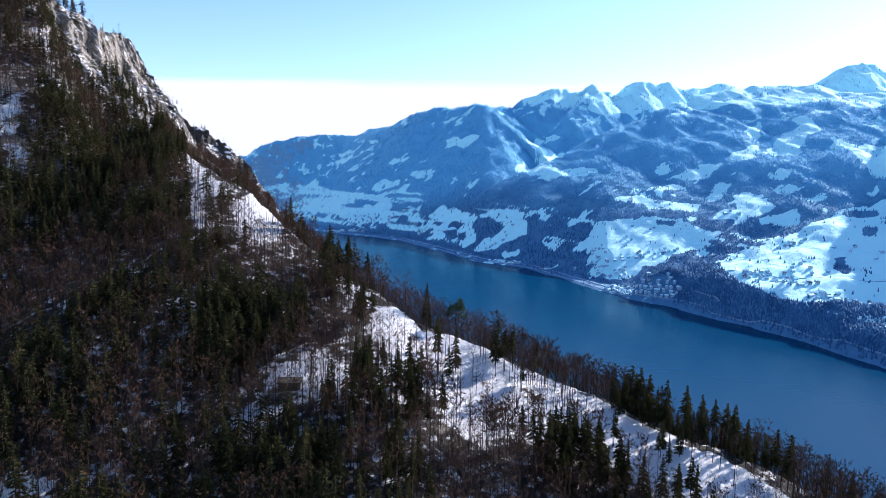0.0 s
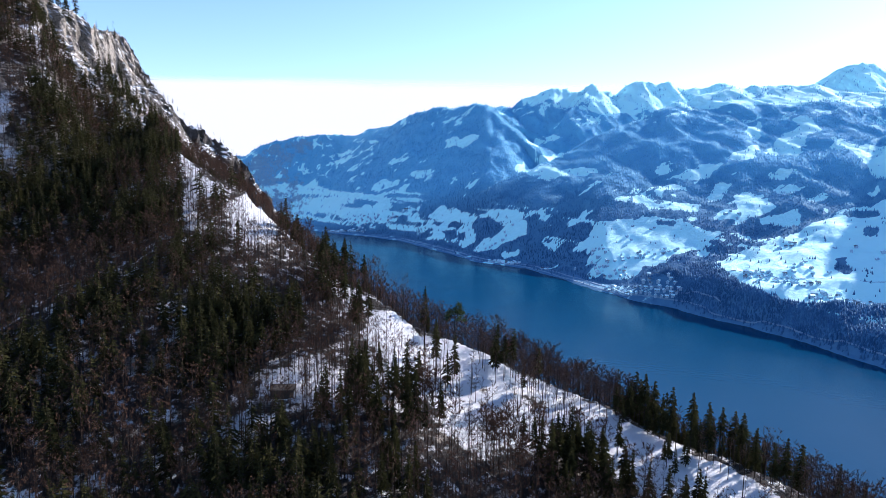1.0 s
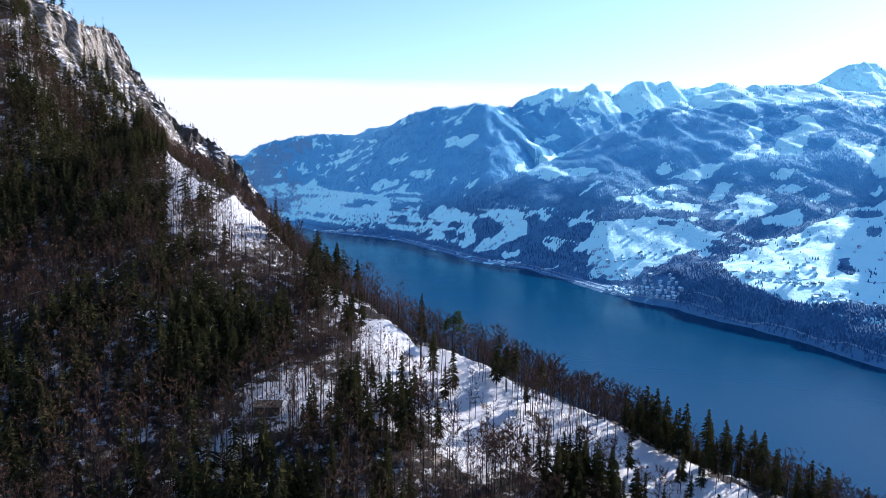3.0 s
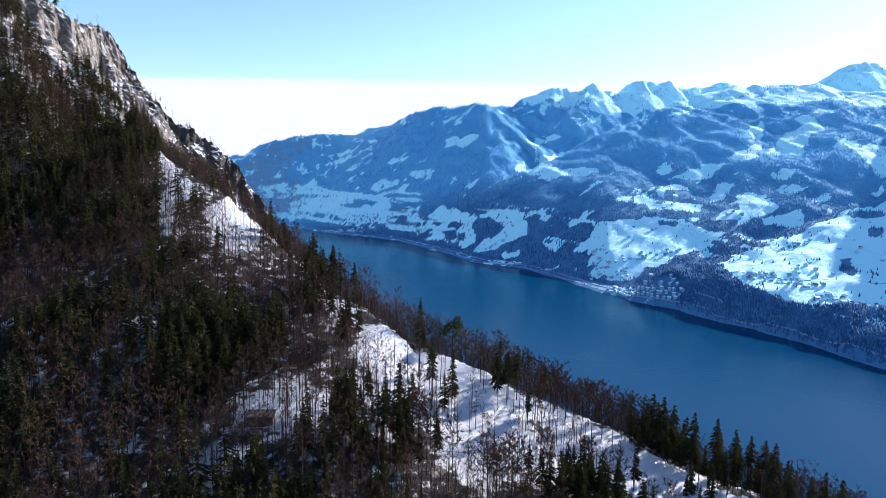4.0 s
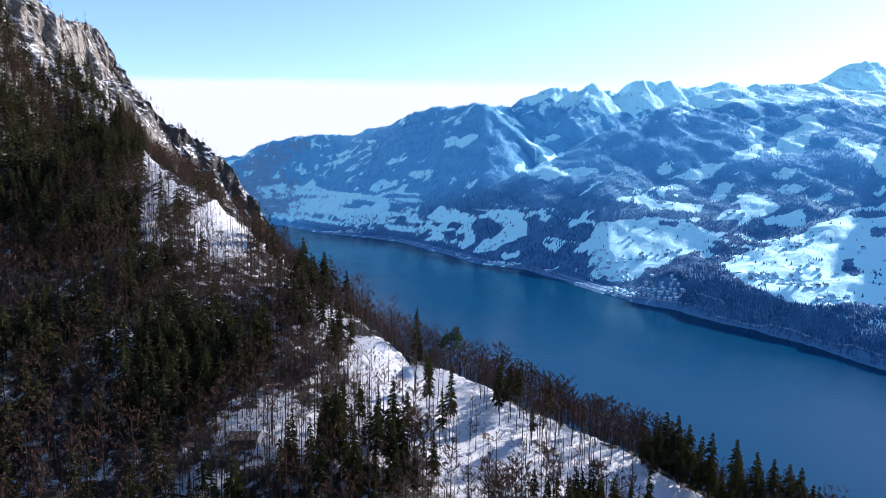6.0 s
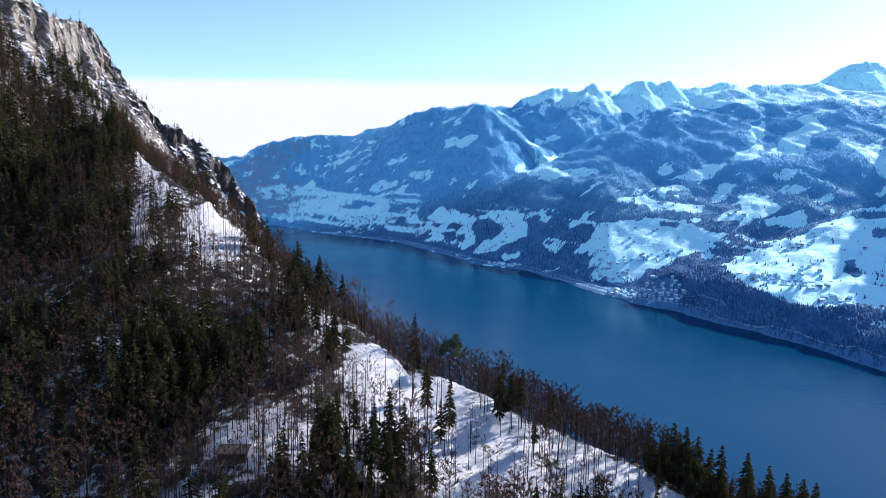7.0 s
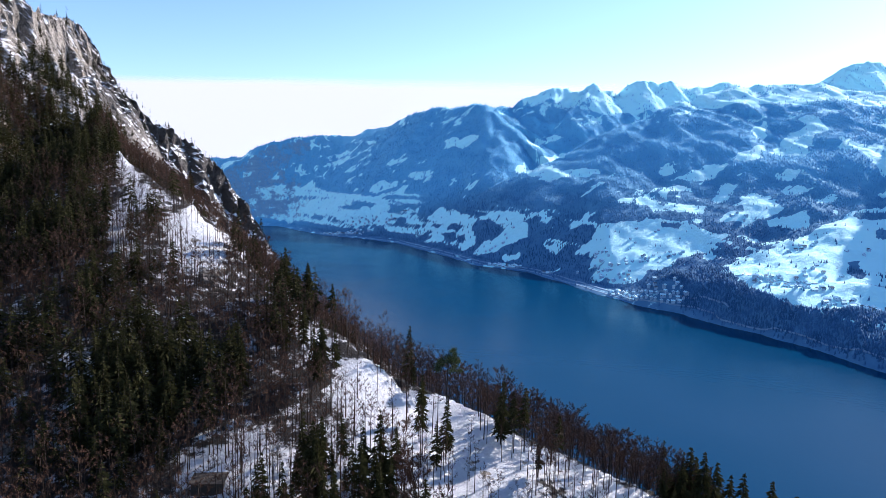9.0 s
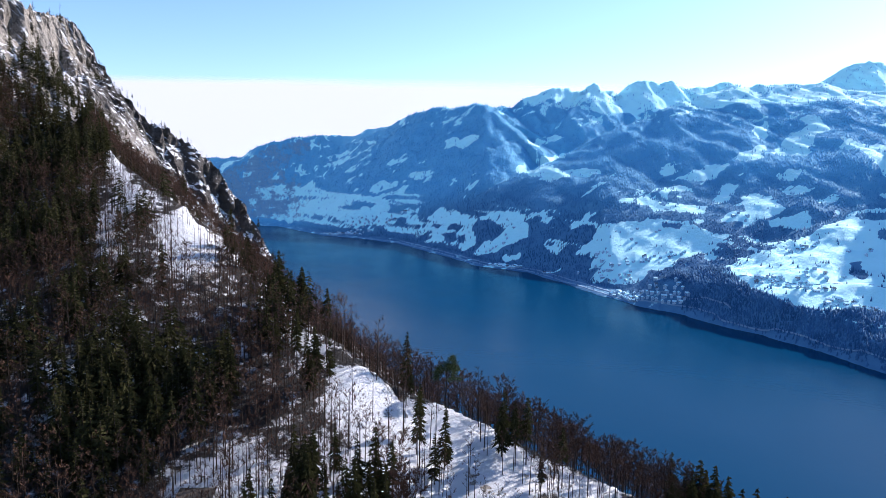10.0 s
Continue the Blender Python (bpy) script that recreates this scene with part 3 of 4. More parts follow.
# distant bank of fog that closes the valley; its sunlit white is painted as emission
def make_cloud():
    m = Mat("fog_bank")
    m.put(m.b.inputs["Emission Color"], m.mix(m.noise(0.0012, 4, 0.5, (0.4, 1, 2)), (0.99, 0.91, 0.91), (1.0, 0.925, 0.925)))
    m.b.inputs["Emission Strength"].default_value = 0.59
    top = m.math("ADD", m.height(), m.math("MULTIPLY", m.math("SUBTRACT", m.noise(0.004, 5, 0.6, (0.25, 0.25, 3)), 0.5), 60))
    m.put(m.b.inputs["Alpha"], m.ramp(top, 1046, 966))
    return m.done((0.35, 0.35, 0.36), 1.0, 0.0)


bm = bmesh.new()
cols = []
for i in range(121):
    x = -4600 + 9200 * i / 120
    top = 1075 + 0.003 * x + 12 * noise.noise((x / 900, 0, 3)) + 5 * noise.noise((x / 210, 4, 0))
    cols.append([bm.verts.new((x, 4985 + 0.068 * x, z)) for z in (-60, 300, top - 30, top)])
for a, b in zip(cols, cols[1:]):
    for k in range(3):
        bm.faces.new((a[k], b[k], b[k + 1], a[k + 1]))
me = bpy.data.meshes.new("backdrop_fog_bank")
bm.to_mesh(me)
bm.free()
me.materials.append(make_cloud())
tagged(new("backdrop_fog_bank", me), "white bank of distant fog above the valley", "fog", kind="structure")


# ---------------------------------------------------------------- trees
def tube(V, F, I, a, b, ra, rb, n, mat):
    """A tapered limb from a to b."""
    a, b = np.asarray(a, float), np.asarray(b, float)
    w = (b - a) / max(np.linalg.norm(b - a), 1e-6)
    u = np.cross(w, (0.3, 0.9, 0.2))
    u /= np.linalg.norm(u)
    v = np.cross(w, u)
    k = len(V)
    for c, r in ((a, ra), (b, rb)):
        for i in range(n):
            q = 2 * math.pi * i / n
            V.append(c + r * (math.cos(q) * u + math.sin(q) * v))
    for i in range(n):
        j = (i + 1) % n
        F.append((k + i, k + j, k + n + j))
        F.append((k + i, k + n + j, k + n + i))
        I.extend((mat, mat))


def blade(V, F, I, p, e, w, mat):
    """One thin three-cornered leaf or twig from p along e, w to each side."""
    n = len(V)
    V.extend((p - w, p + w, p + e))
    F.append((n, n + 1, n + 2))
    I.append(mat)


def spruce_shape(seed, h, bare, whorls, per, wide, gaps=0.25):
    """Trunk and drooping, ragged boughs; material 0 bark, 1 needles."""
    r = random.Random(seed)
    V, F, I = [], [], []
    lean = np.array((r.uniform(-.4, .4), r.uniform(-.4, .4), 0))
    tube(V, F, I, (0, 0, -1.0), tuple(lean * 0.5 + (0, 0, h * 0.55)), 0.22 * h / 22, 0.13 * h / 22, 5, 0)
    tube(V, F, I, tuple(lean * 0.5 + (0, 0, h * 0.55)), tuple(lean + (0, 0, h)), 0.13 * h / 22, 0.02, 4, 0)
    lop = r.uniform(0, 6.28)
    for k in range(whorls):
        t = min(max((k + r.uniform(-.45, .45)) / whorls, 0), 0.99)
        z = h * (bare + (1 - bare) * t)
        big = wide * h * ((1 - t) ** 0.85) * (0.6 + 0.4 * min(1, t * 4)) + 0.3
        for i in range(per):
            if r.random() < gaps:
                continue
            q = 2 * math.pi * (i + r.random()) / per + k * 1.3
            ln = big * r.uniform(0.3, 1.4) * (1 + 0.22 * math.cos(q - lop))
            d = np.array((math.cos(q), math.sin(q), 0))
            side = np.array((-d[1], d[0], 0))
            zz = min(h * 0.985, z + r.uniform(-0.7, 0.7) * h * (1 - bare) / whorls)
            base = lean * (zz / h) + np.array((0, 0, zz))
            fall = r.uniform(0.2, 0.6) * (1 - 0.6 * t)
            tip = d * ln + np.array((0, 0, -fall * ln))
            blade(V, F, I, base, tip, np.array((0, 0, 0.12 + 0.06 * ln)) + side * 0.08 * ln, 1)
            mid = base + tip * 0.42
            for hand in (-1, 1):
                e = tip * r.uniform(0.4, 0.62) + side * hand * ln * r.uniform(0.18, 0.4) + np.array((0, 0, -0.12 * ln))
                blade(V, F, I, mid, e, side * hand * 0.10 * ln + np.array((0, 0, -0.14 - 0.09 * ln)), 1)
    return np.array(V), F, I


def bare_shape(seed, h, limbs, subs, twigs, low=0.4, spread=0.2, wide=0.05, slim=False):
    """Leafless tree: rising limbs that branch into fine twigs; material 0 bark, 1 twigs. slim: with fewer sides to its limbs."""
    r = random.Random(seed)
    V, F, I = [], [], []
    bend = np.array((r.uniform(-.7, .7), r.uniform(-.7, .7), 0))
    mid, top = bend * 0.5 + (0, 0, h * 0.5), bend + (0, 0, h * 0.94)
    tube(V, F, I, (0, 0, -1.0), mid, 0.2 * h / 22, 0.13 * h / 22, 4 if slim else 6, 0)
    tube(V, F, I, mid, top, 0.13 * h / 22, 0.025, 3 if slim else 4, 0)

    def across(e, half):
        w = np.cross(e, (r.gauss(0, 1), r.gauss(0, 1), r.gauss(0, 1)))
        return w * half / max(np.linalg.norm(w), 1e-3)

    for k in range(limbs):
        t = low + (0.95 - low) * (k + r.random()) / limbs
        base = mid * (t / 0.5) if t < 0.5 else mid + (top - mid) * ((t - 0.5) / 0.44)
        u = (t - low) / (1 - low)
        q = k * 2.4 + r.uniform(-.6, .6)
        ln = spread * h * (0.55 + 0.65 * math.sin(math.pi * min(1, u * 0.9 + 0.12))) * r.uniform(0.7, 1.15)
        d = np.array((math.cos(q), math.sin(q), r.uniform(0.45, 0.9) + 0.7 * u))
        d /= np.linalg.norm(d)
        if slim:
            blade(V, F, I, base, d * ln, across(d, 0.06), 0)
        else:
            tube(V, F, I, base, base + d * ln, 0.05 * h / 22, 0.012, 3, 0)
        for j in range(subs):
            p = base + d * ln * r.uniform(0.25, 1.0)
            e = d * 0.7 + np.array((r.gauss(0, .55), r.gauss(0, .55), r.gauss(0.2, .3)))
            e *= ln * r.uniform(0.25, 0.5) / np.linalg.norm(e)
            blade(V, F, I, p, e, across(e, 0.04), 0)
            for i in range(twigs):
                g = e / np.linalg.norm(e) * 0.6 + np.array((r.gauss(0, .5), r.gauss(0, .5), r.gauss(0.35, .35)))
                g *= r.uniform(0.5, 1.2) / np.linalg.norm(g)
                blade(V, F, I, p + e * r.uniform(0.2, 1.0), g, across(g, wide), 1)
    return np.array(V), F, I


def pine_shape(seed, h):
    """Tall pine with a bare trunk and a clumped crown."""
    r = random.Random(seed)
    V, F, I = [], [], []
    tube(V, F, I, (0, 0, -1), (0.3, 0, h * 0.6), 0.3, 0.2, 7, 0)
    tube(V, F, I, (0.3, 0, h * 0.6), (0.5, 0.2, h * 0.95), 0.2, 0.05, 5, 0)
    for k in range(22):
        t = r.uniform(0.5, 0.97)
        q = r.uniform(0, 2 * math.pi)
        ln = (1.15 - t) * h * 0.28 + 0.8
        end = np.array((0.4 + math.cos(q) * ln, math.sin(q) * ln, h * t + ln * 0.25))
        tube(V, F, I, (0.35, 0.1, h * t), end, 0.07, 0.02, 3, 0)
        for j in range(150):
            c = end + np.array((r.gauss(0, .75), r.gauss(0, .75), r.gauss(0.1, .4)))
            e = np.array((r.gauss(0, .5), r.gauss(0, .5), r.gauss(.2, .4)))
            w = np.cross(e, (r.gauss(0, 1), r.gauss(0, 1), r.gauss(0, 1)))
            w *= 0.12 / max(np.linalg.norm(w), 1e-3)
            n = len(V)
            V.extend((c - w, c + w, c + e * 0.9))
            F.append((n, n + 1, n + 2))
            I.append(1)
    return np.array(V), F, I


def split_meshes(name, shape, mats):
    """One mesh for the wood and one for the crown of a tree."""
    V, F, I = shape
    out = []
    for k, (piece, mat) in enumerate(zip(("trunk", "crown"), mats)):
        faces = [f for f, i in zip(F, I) if i == k]
        used = sorted({v for f in faces for v in f})
        where = {v: j for j, v in enumerate(used)}
        me = bpy.data.meshes.new(name + "_" + piece)
        me.from_pydata([tuple(V[v]) for v in used], [], [tuple(where[v] for v in f) for f in faces])
        me.materials.append(mat)
        out.append(me)
    return out


def plant(name, meshes, place, size, turn, label, category, group):
    root = new(name)
    root.empty_display_size = 0.5
    root.matrix_world = Matrix.LocRotScale(place, Euler((0, 0, turn)), (size, size, size))
    tagged(root, label, category, group)
    for piece, me in zip(("trunk", "crown"), meshes):
        ob = new(piece, me)
        ob.parent = root
    return root


def wood_stuff(name, shapes, mats, rows, label, category):
    """Many trees as one mesh. rows: kind, x, y, z, size, turn."""
    parts_v, parts_f, parts_i, base = [], [], [], 0
    for kind, x, y, z, size, turn in rows:
        V, F, I = shapes[kind]
        c, s = math.cos(turn) * size, math.sin(turn) * size
        parts_v.append(np.stack([V[:, 0] * c - V[:, 1] * s + x, V[:, 0] * s + V[:, 1] * c + y, V[:, 2] * size + z], -1))
        parts_f.append(F + base)
        parts_i.append(I)
        base += len(V)
    verts, faces = np.concatenate(parts_v), np.concatenate(parts_f)
    me = bpy.data.meshes.new(name)
    me.vertices.add(len(verts))
    me.vertices.foreach_set("co", verts.astype(np.float32).ravel())
    me.loops.add(faces.size)
    me.loops.foreach_set("vertex_index", faces.astype(np.int32).ravel())
    me.polygons.add(len(faces))
    me.polygons.foreach_set("loop_start", np.arange(0, faces.size, 3, dtype=np.int32))
    me.polygons.foreach_set("material_index", np.concatenate(parts_i).astype(np.int32))
    for m in mats:
        me.materials.append(m)
    me.update(calc_edges=True)
    return tagged(new(name, me), label, category, kind="stuff")


# where the trees of the near mountain stand
rng = np.random.default_rng(11)


def stand(x0, x1, y0, y1, gap):
    gx, gy = np.meshgrid(np.arange(x0, x1, gap), np.arange(y0, y1, gap))
    x, y = gx.ravel() + rng.uniform(-.5, .5, gx.size) * gap, gy.ravel() + rng.uniform(-.5, .5, gx.size) * gap
    return x, y


def crest_side(x, y):
    """How far behind the crest of the spur a place is (towards the lake)."""
    best, sign = np.full(np.shape(x), 1e9), np.ones(np.shape(x))
    for (ax, ay, _), (bx, by, _) in zip(SPUR_LOW + SPUR_HIGH[1:], SPUR_LOW[1:] + SPUR_HIGH[1:]):
        dx, dy = bx - ax, by - ay
        if dx == 0 and dy == 0:
            continue
        t = np.clip(((x - ax) * dx + (y - ay) * dy) / (dx * dx + dy * dy), 0, 1)
        d = np.hypot(x - ax - t * dx, y - ay - t * dy)
        side = np.where(dx * (y - ay) - dy * (x - ax) > 0, -1.0, 1.0)
        sign, best = np.where(d < best, side, sign), np.minimum(d, best)
    return sign * best


tx, ty = stand(-340, 190, 185, 480, 3.4)
behind = crest_side(tx, ty)
openness, thin, dark = near_woods(tx, ty)
clump = 0.86 + 0.5 * fbm(tx, ty, 22, 3, 66)
density = np.where(openness > 0.4, 0.16 + 0.3 * (dark > 0.4) + 0.32 * (tx < -90), np.where((thin > 0.4) & (dark < 0.4), np.where(tx > -20, 0.5, np.where(ty > 300, 0.66, 0.94)), 0.96)) * np.where(behind > 0, np.clip(clump + 0.25, 0.6, 1), 1.0)
keep = rng.random(len(tx)) < density
keep &= (behind < np.where(tx < -110, 24, 32)) & (tx > -0.8 * ty - 10) & (tx < 0.66 * ty + 12)
keep &= (np.hypot(tx + 13.5, ty - 309) > 6) & (np.hypot(tx + 75.8, ty - 247.0) > 4.8)
keep &= crag_zone(tx, ty) + 0.25 * fbm(tx, ty, 25, 3, 68) < 0.5
tx, ty, behind, openness, thin, dark = tx[keep], ty[keep], behind[keep], openness[keep], thin[keep], dark[keep]
tz = near_height(tx, ty)
mixed = fbm(tx, ty, 34, 3, 61) + rng.normal(0, 0.38, len(tx))
need = np.where(behind > 0, np.interp(tx, (40, 85), (0.95, 0.6)), np.where(openness > 0.4, 0.5, 0.28))
is_spruce = mixed - 0.35 * thin * (dark < 0.3) + np.where(openness > 0.4, 0.8, 0.55) * dark * (behind < -8) > need

FIRS = ((1, .16, 26, .105), (2, .34, 21, .10), (3, .08, 28, .115), (4, .42, 19, .10), (5, .24, 24, .12))
FORMS = ((11, .42, .19), (12, .50, .17), (13, .38, .20), (14, .52, .18), (15, .44, .21), (16, .48, .19))
FULL = [spruce_shape(s + 20, 22, b + 0.05, n + 6, 8, w * 1.25, 0.22) for s, b, n, w in FIRS]
SPRUCES = [spruce_shape(s, 22, b, n - 5, 5, w * 1.6, 0.12) for s, b, n, w in FIRS]
BARES = [bare_shape(s, 22, 15, 7, 11, lo, sp, 0.066) for s, lo, sp in FORMS]
POLES = [bare_shape(s + 90, 22, 9, 4, 6, lo + 0.08, sp * 0.5, 0.04) for s, lo, sp in FORMS]
CREST = [bare_shape(s + 30, 22, 12, 6, 9, lo - 0.03, sp, 0.076, True) for s, lo, sp in FORMS]
PLAIN = [bare_shape(s + 60, 22, 8, 4, 6, lo - 0.02, sp * 0.95, 0.08, True) for s, lo, sp in FORMS]
THIN = [bare_shape(s + 120, 22, 7, 3, 4, lo + 0.08, sp * 0.5, 0.05, True) for s, lo, sp in FORMS]
BUSHY = [spruce_shape(s + 50, 22, 0.04, n - 8, 6, w * 1.9, 0.2) for s, b, n, w in FIRS]
np_spruces = [(V, np.array(F), np.array(I)) for V, F, I in SPRUCES + FULL + BUSHY]
np_bares = [(V, np.array(F), np.array(I)) for V, F, I in CREST + PLAIN + THIN]
spruce_meshes = [split_meshes("spruce", s, (M_BARK, M_SPRUCE)) for s in FULL]
bare_meshes = [split_meshes("bare_tree", s, (M_BARK, M_TWIG)) for s in BARES + POLES]

counts = {"spruce": 0, "bare": 0}
rest_spruce, rest_bare = [], []
order = np.argsort(np.hypot((tx - 25) * 0.8, ty - 272))
for k in order:
    x, y, z = float(tx[k]), float(ty[k]), float(tz[k]) - 0.2
    turn = float(rng.uniform(0, 6.283))
    young = rng.random()
    if is_spruce[k]:
        size, kind = float(rng.uniform(0.68, 1.08) if young > 0.3 else rng.uniform(0.3, 0.6)), int(rng.integers(0, len(FULL)))
        if openness[k] > 0.4 and dark[k] < 0.4:
            size *= 0.72
        if counts["spruce"] < 300:
            counts["spruce"] += 1
            plant("spruce_tree", spruce_meshes[kind], (x, y, z), size, turn, "dark green spruce with a slim trunk on the snowy slope",
                  "spruce", "spruces on the spur")
        else:
            rest_spruce.append((kind + 5 if behind[k] > -10 else kind, x, y, z, size, turn))
    else:
        size, kind = float(rng.uniform(0.58, 0.82) if behind[k] > -4 else rng.uniform(0.66, 0.94) if young > 0.16 else rng.uniform(0.3, 0.55)), int(rng.integers(0, len(BARES)))
        if openness[k] > 0.3 or (thin[k] > 0.3 and tx[k] > -20):
            size = max(size, 0.62)
        pole = behind[k] < 0 and (openness[k] > 0.3 or (thin[k] > 0.3 and (tx[k] > -20 or rng.random() < 0.25)))
        if tx[k] < -110 and behind[k] > -25:
            size *= 0.8
        if counts["bare"] < 300:
            counts["bare"] += 1
            plant("bare_tree", bare_meshes[kind + 6 * pole], (x, y, z), size, turn,
                  "slender leafless tree with a narrow crown on open snow" if pole else "leafless brown beech with fine twigs on the snowy slope",
                  "tree", "bare trees on the spur")
        else:
            rest_bare.append((kind + 12 if pole else kind if behind[k] > -3 else kind + 6, x, y, z, size, turn))

# thinner woods on the crags and on the far spur
cx, cy = stand(-470, -170, 430, 800, 4.2)
cz = near_height(cx, cy)
slope = np.hypot(near_height(cx + 2, cy) - cz, near_height(cx, cy + 2) - cz) / 2
grown = np.where(slope > 1.9, 0.06, np.where(fbm(cx, cy, 30, 3, 14) > 0.1, 0.7, 0.28))
pale = (cy > 495) & (cy < 612) & (cx > -340)
grown = np.where(pale, 0.12, np.where(cx < -325, np.where(cy > 545, 0.35, 0.85), np.where(cy < 500, 0.75, grown)))
grown = grown * (1 - 0.85 * near_woods(cx, cy)[0])
ck = (rng.random(len(cx)) < grown) & (cz > 230) & (cx > -0.8 * cy - 10)
for x, y, z in zip(cx[ck], cy[ck], cz[ck]):
    row = (float(x), float(y), float(z) - 0.3, float(rng.uniform(0.5, 0.9) if y < 500 or (x < -330 and y < 545) else rng.uniform(0.18, 0.45)), float(rng.uniform(0, 6.28)))
    green = rng.random() < (0.8 if y < 500 or x < -330 else 0.5) + 0.4 * float(fbm(np.array(x), np.array(y), 30, 2, 58))
    (rest_spruce if green else rest_bare).append((int(rng.integers(0, 5)) + ((10 if row[3] < 0.45 else 0) if green else 6), *row))
for line in (SUMMIT[:4], FAR_SPUR[2:11]):
    for (ax, ay, _), (bx, by, _) in zip(line, line[1:]):
        for k in range(int(math.hypot(bx - ax, by - ay) / 2.2)):
            q = rng.random()
            x, y = ax + (bx - ax) * q + float(rng.normal(0, 4)), ay + (by - ay) * q + float(rng.normal(0, 4))
            z = float(near_height(np.array(x), np.array(y)))
            row = (x, y, z - 0.4, float(rng.uniform(0.15, 0.42)), float(rng.uniform(0, 6.28)))
            green = rng.random() < 0.6
            (rest_spruce if green else rest_bare).append((int(rng.integers(0, 5)) + (10 if green else 6), *row))
wood_stuff("spruce_forest", np_spruces, (M_BARK, M_SPRUCE), rest_spruce, "dark green spruces of the shaded mountain forest", "forest")
wood_stuff("bare_forest", np_bares, (M_BARK, M_TWIG), rest_bare, "leafless brown trees of the shaded mountain forest", "forest")

pine_meshes = split_meshes("pine", pine_shape(5, 18.3), (M_BARK, M_PINE))
px, py = -13.5, 309.0
plant("pine_tree", pine_meshes, (px, py, float(near_height(np.array(px), np.array(py)))), 1.0, 0.4,
      "tall pine with bare trunk and clumped crown on the crest", "pine", "")

# ---------------------------------------------------------------- the woods across the lake
wx, wy = stand(-2300, 2950, 1500, 4850, 9.2)
wz = far_height(wx, wy)
wo = far_open(wx, wy, wz) + fbm(wx, wy, 45, 4, 71, 0.7) * 0.5
wk = (ellipses(wx, wy, SETTLED) < 0.3 + 0.4 * rng.random(len(wx))) & (wz > 4) & ((wo < 0.42) | (rng.random(len(wx)) < 0.03)) & (np.abs(wx) < 0.70 * wy + 60) & (rng.random(len(wx)) < np.where((shore_distance(wx, wy) < 75) & (wx < 600), 0.3, 0.8))
bx, by = stand(560, 1250, 1300, 2320, 6.5)
bz, bd = far_height(bx, by), shore_distance(bx, by)
bk = (bd > 7) & (bd < 210) & (bz > 3.4) & (outlines(bx, by, [TERRACE_FIELD], 6.0) < 0.3) & (ellipses(bx, by, SETTLED) < 0.3) & (rng.random(len(bx)) < np.where(bd < 12, 0.5, 0.92))
cone = []
for s in range(3):
    n = 4
    V = np.array([(math.cos(2 * math.pi * i / n + s), math.sin(2 * math.pi * i / n + s), 0) for i in range(n)] + [(0.1 * s - 0.1, 0, 1.0)])
    V[:, 2] *= 19
    V[:n, :2] *= 4.2 + s * 0.7
    F = np.array([(i, (i + 1) % n, n) for i in range(n)])
    cone.append((V, F, np.zeros(n, int)))
rows = [(int(k), float(x), float(y), float(z) - 3, float(s), float(a)) for k, x, y, z, s, a in
        zip(rng.integers(0, 3, wk.sum()), wx[wk], wy[wk], wz[wk], rng.uniform(0.42, 0.85, wk.sum()), rng.uniform(0, 6.28, wk.sum()))]
rows += [(int(k), float(x), float(y), float(z) - 3, float(s), float(a)) for k, x, y, z, s, a in
         zip(rng.integers(0, 3, bk.sum()), bx[bk], by[bk], bz[bk], rng.uniform(0.45, 0.8, bk.sum()), rng.uniform(0, 6.28, bk.sum()))]
wood_stuff("far_forest", cone, (M_FARWOOD,), rows, "conifer forest across the lake, coloured with painted blue haze", "forest")


# ---------------------------------------------------------------- houses and roads across the lake
def part(name, verts, faces, material, parent, label=""):
    me = bpy.data.meshes.new(name)
    me.from_pydata(verts, [], faces)
    me.materials.append(material)
    ob = new(name, me)
    ob.parent = parent
    return tagged(ob, label)


def make_house(w, d, h, rise, roof_mat, label):
    """Gabled house: walls with gables, two roof slabs with eaves, windows and a chimney."""
    root = tagged(new("house"), label, "house", "houses of the lakeside villages")
    x, y = w / 2, d / 2
    V = [(-x, -y, -4), (x, -y, -4), (x, y, -4), (-x, y, -4), (-x, -y, h), (x, -y, h), (x, y, h), (-x, y, h), (0, -y, h + rise), (0, y, h + rise)]
    part("wall", V, [(0, 1, 5, 8, 4), (1, 2, 6, 5), (2, 3, 7, 9, 6), (3, 0, 4, 7)], M_WALL, root)
    for side in (-1, 1):
        e, t = 0.8, 0.45
        out = side * (x + e)
        low = h - rise * e / x
        V = [(0, -y - e, h + rise), (out, -y - e, low), (out, y + e, low), (0, y + e, h + rise)]
        V += [(a, b, c + t) for a, b, c in V]
        part("roof", V, [(0, 1, 2, 3), (4, 7, 6, 5), (0, 4, 5, 1), (1, 5, 6, 2), (2, 6, 7, 3), (3, 7, 4, 0)], roof_mat, root)
        for k in (-0.28, 0.28):
            a, b, c = side * (x + 0.03), k * d, h * 0.55
            V = [(a, b - .8, c - .7), (a, b + .8, c - .7), (a, b + .8, c + .7), (a, b - .8, c + .7)]
            V += [(p - side * 0.2, q, r) for p, q, r in V]
            part("window", V, [(0, 1, 2, 3), (0, 4, 5, 1), (1, 5, 6, 2), (2, 6, 7, 3), (3, 7, 4, 0)], M_PANE, root)
    V = [(a * 0.5 + x * 0.4, b * 0.5, c) for c in (h, h + rise + 1.2) for a, b in ((-1, -1), (1, -1), (1, 1), (-1, 1))]
    part("chimney", V, [(4, 5, 6, 7), (0, 1, 5, 4), (1, 2, 6, 5), (2, 3, 7, 6), (3, 0, 4, 7)], M_WALL, root)
    return root


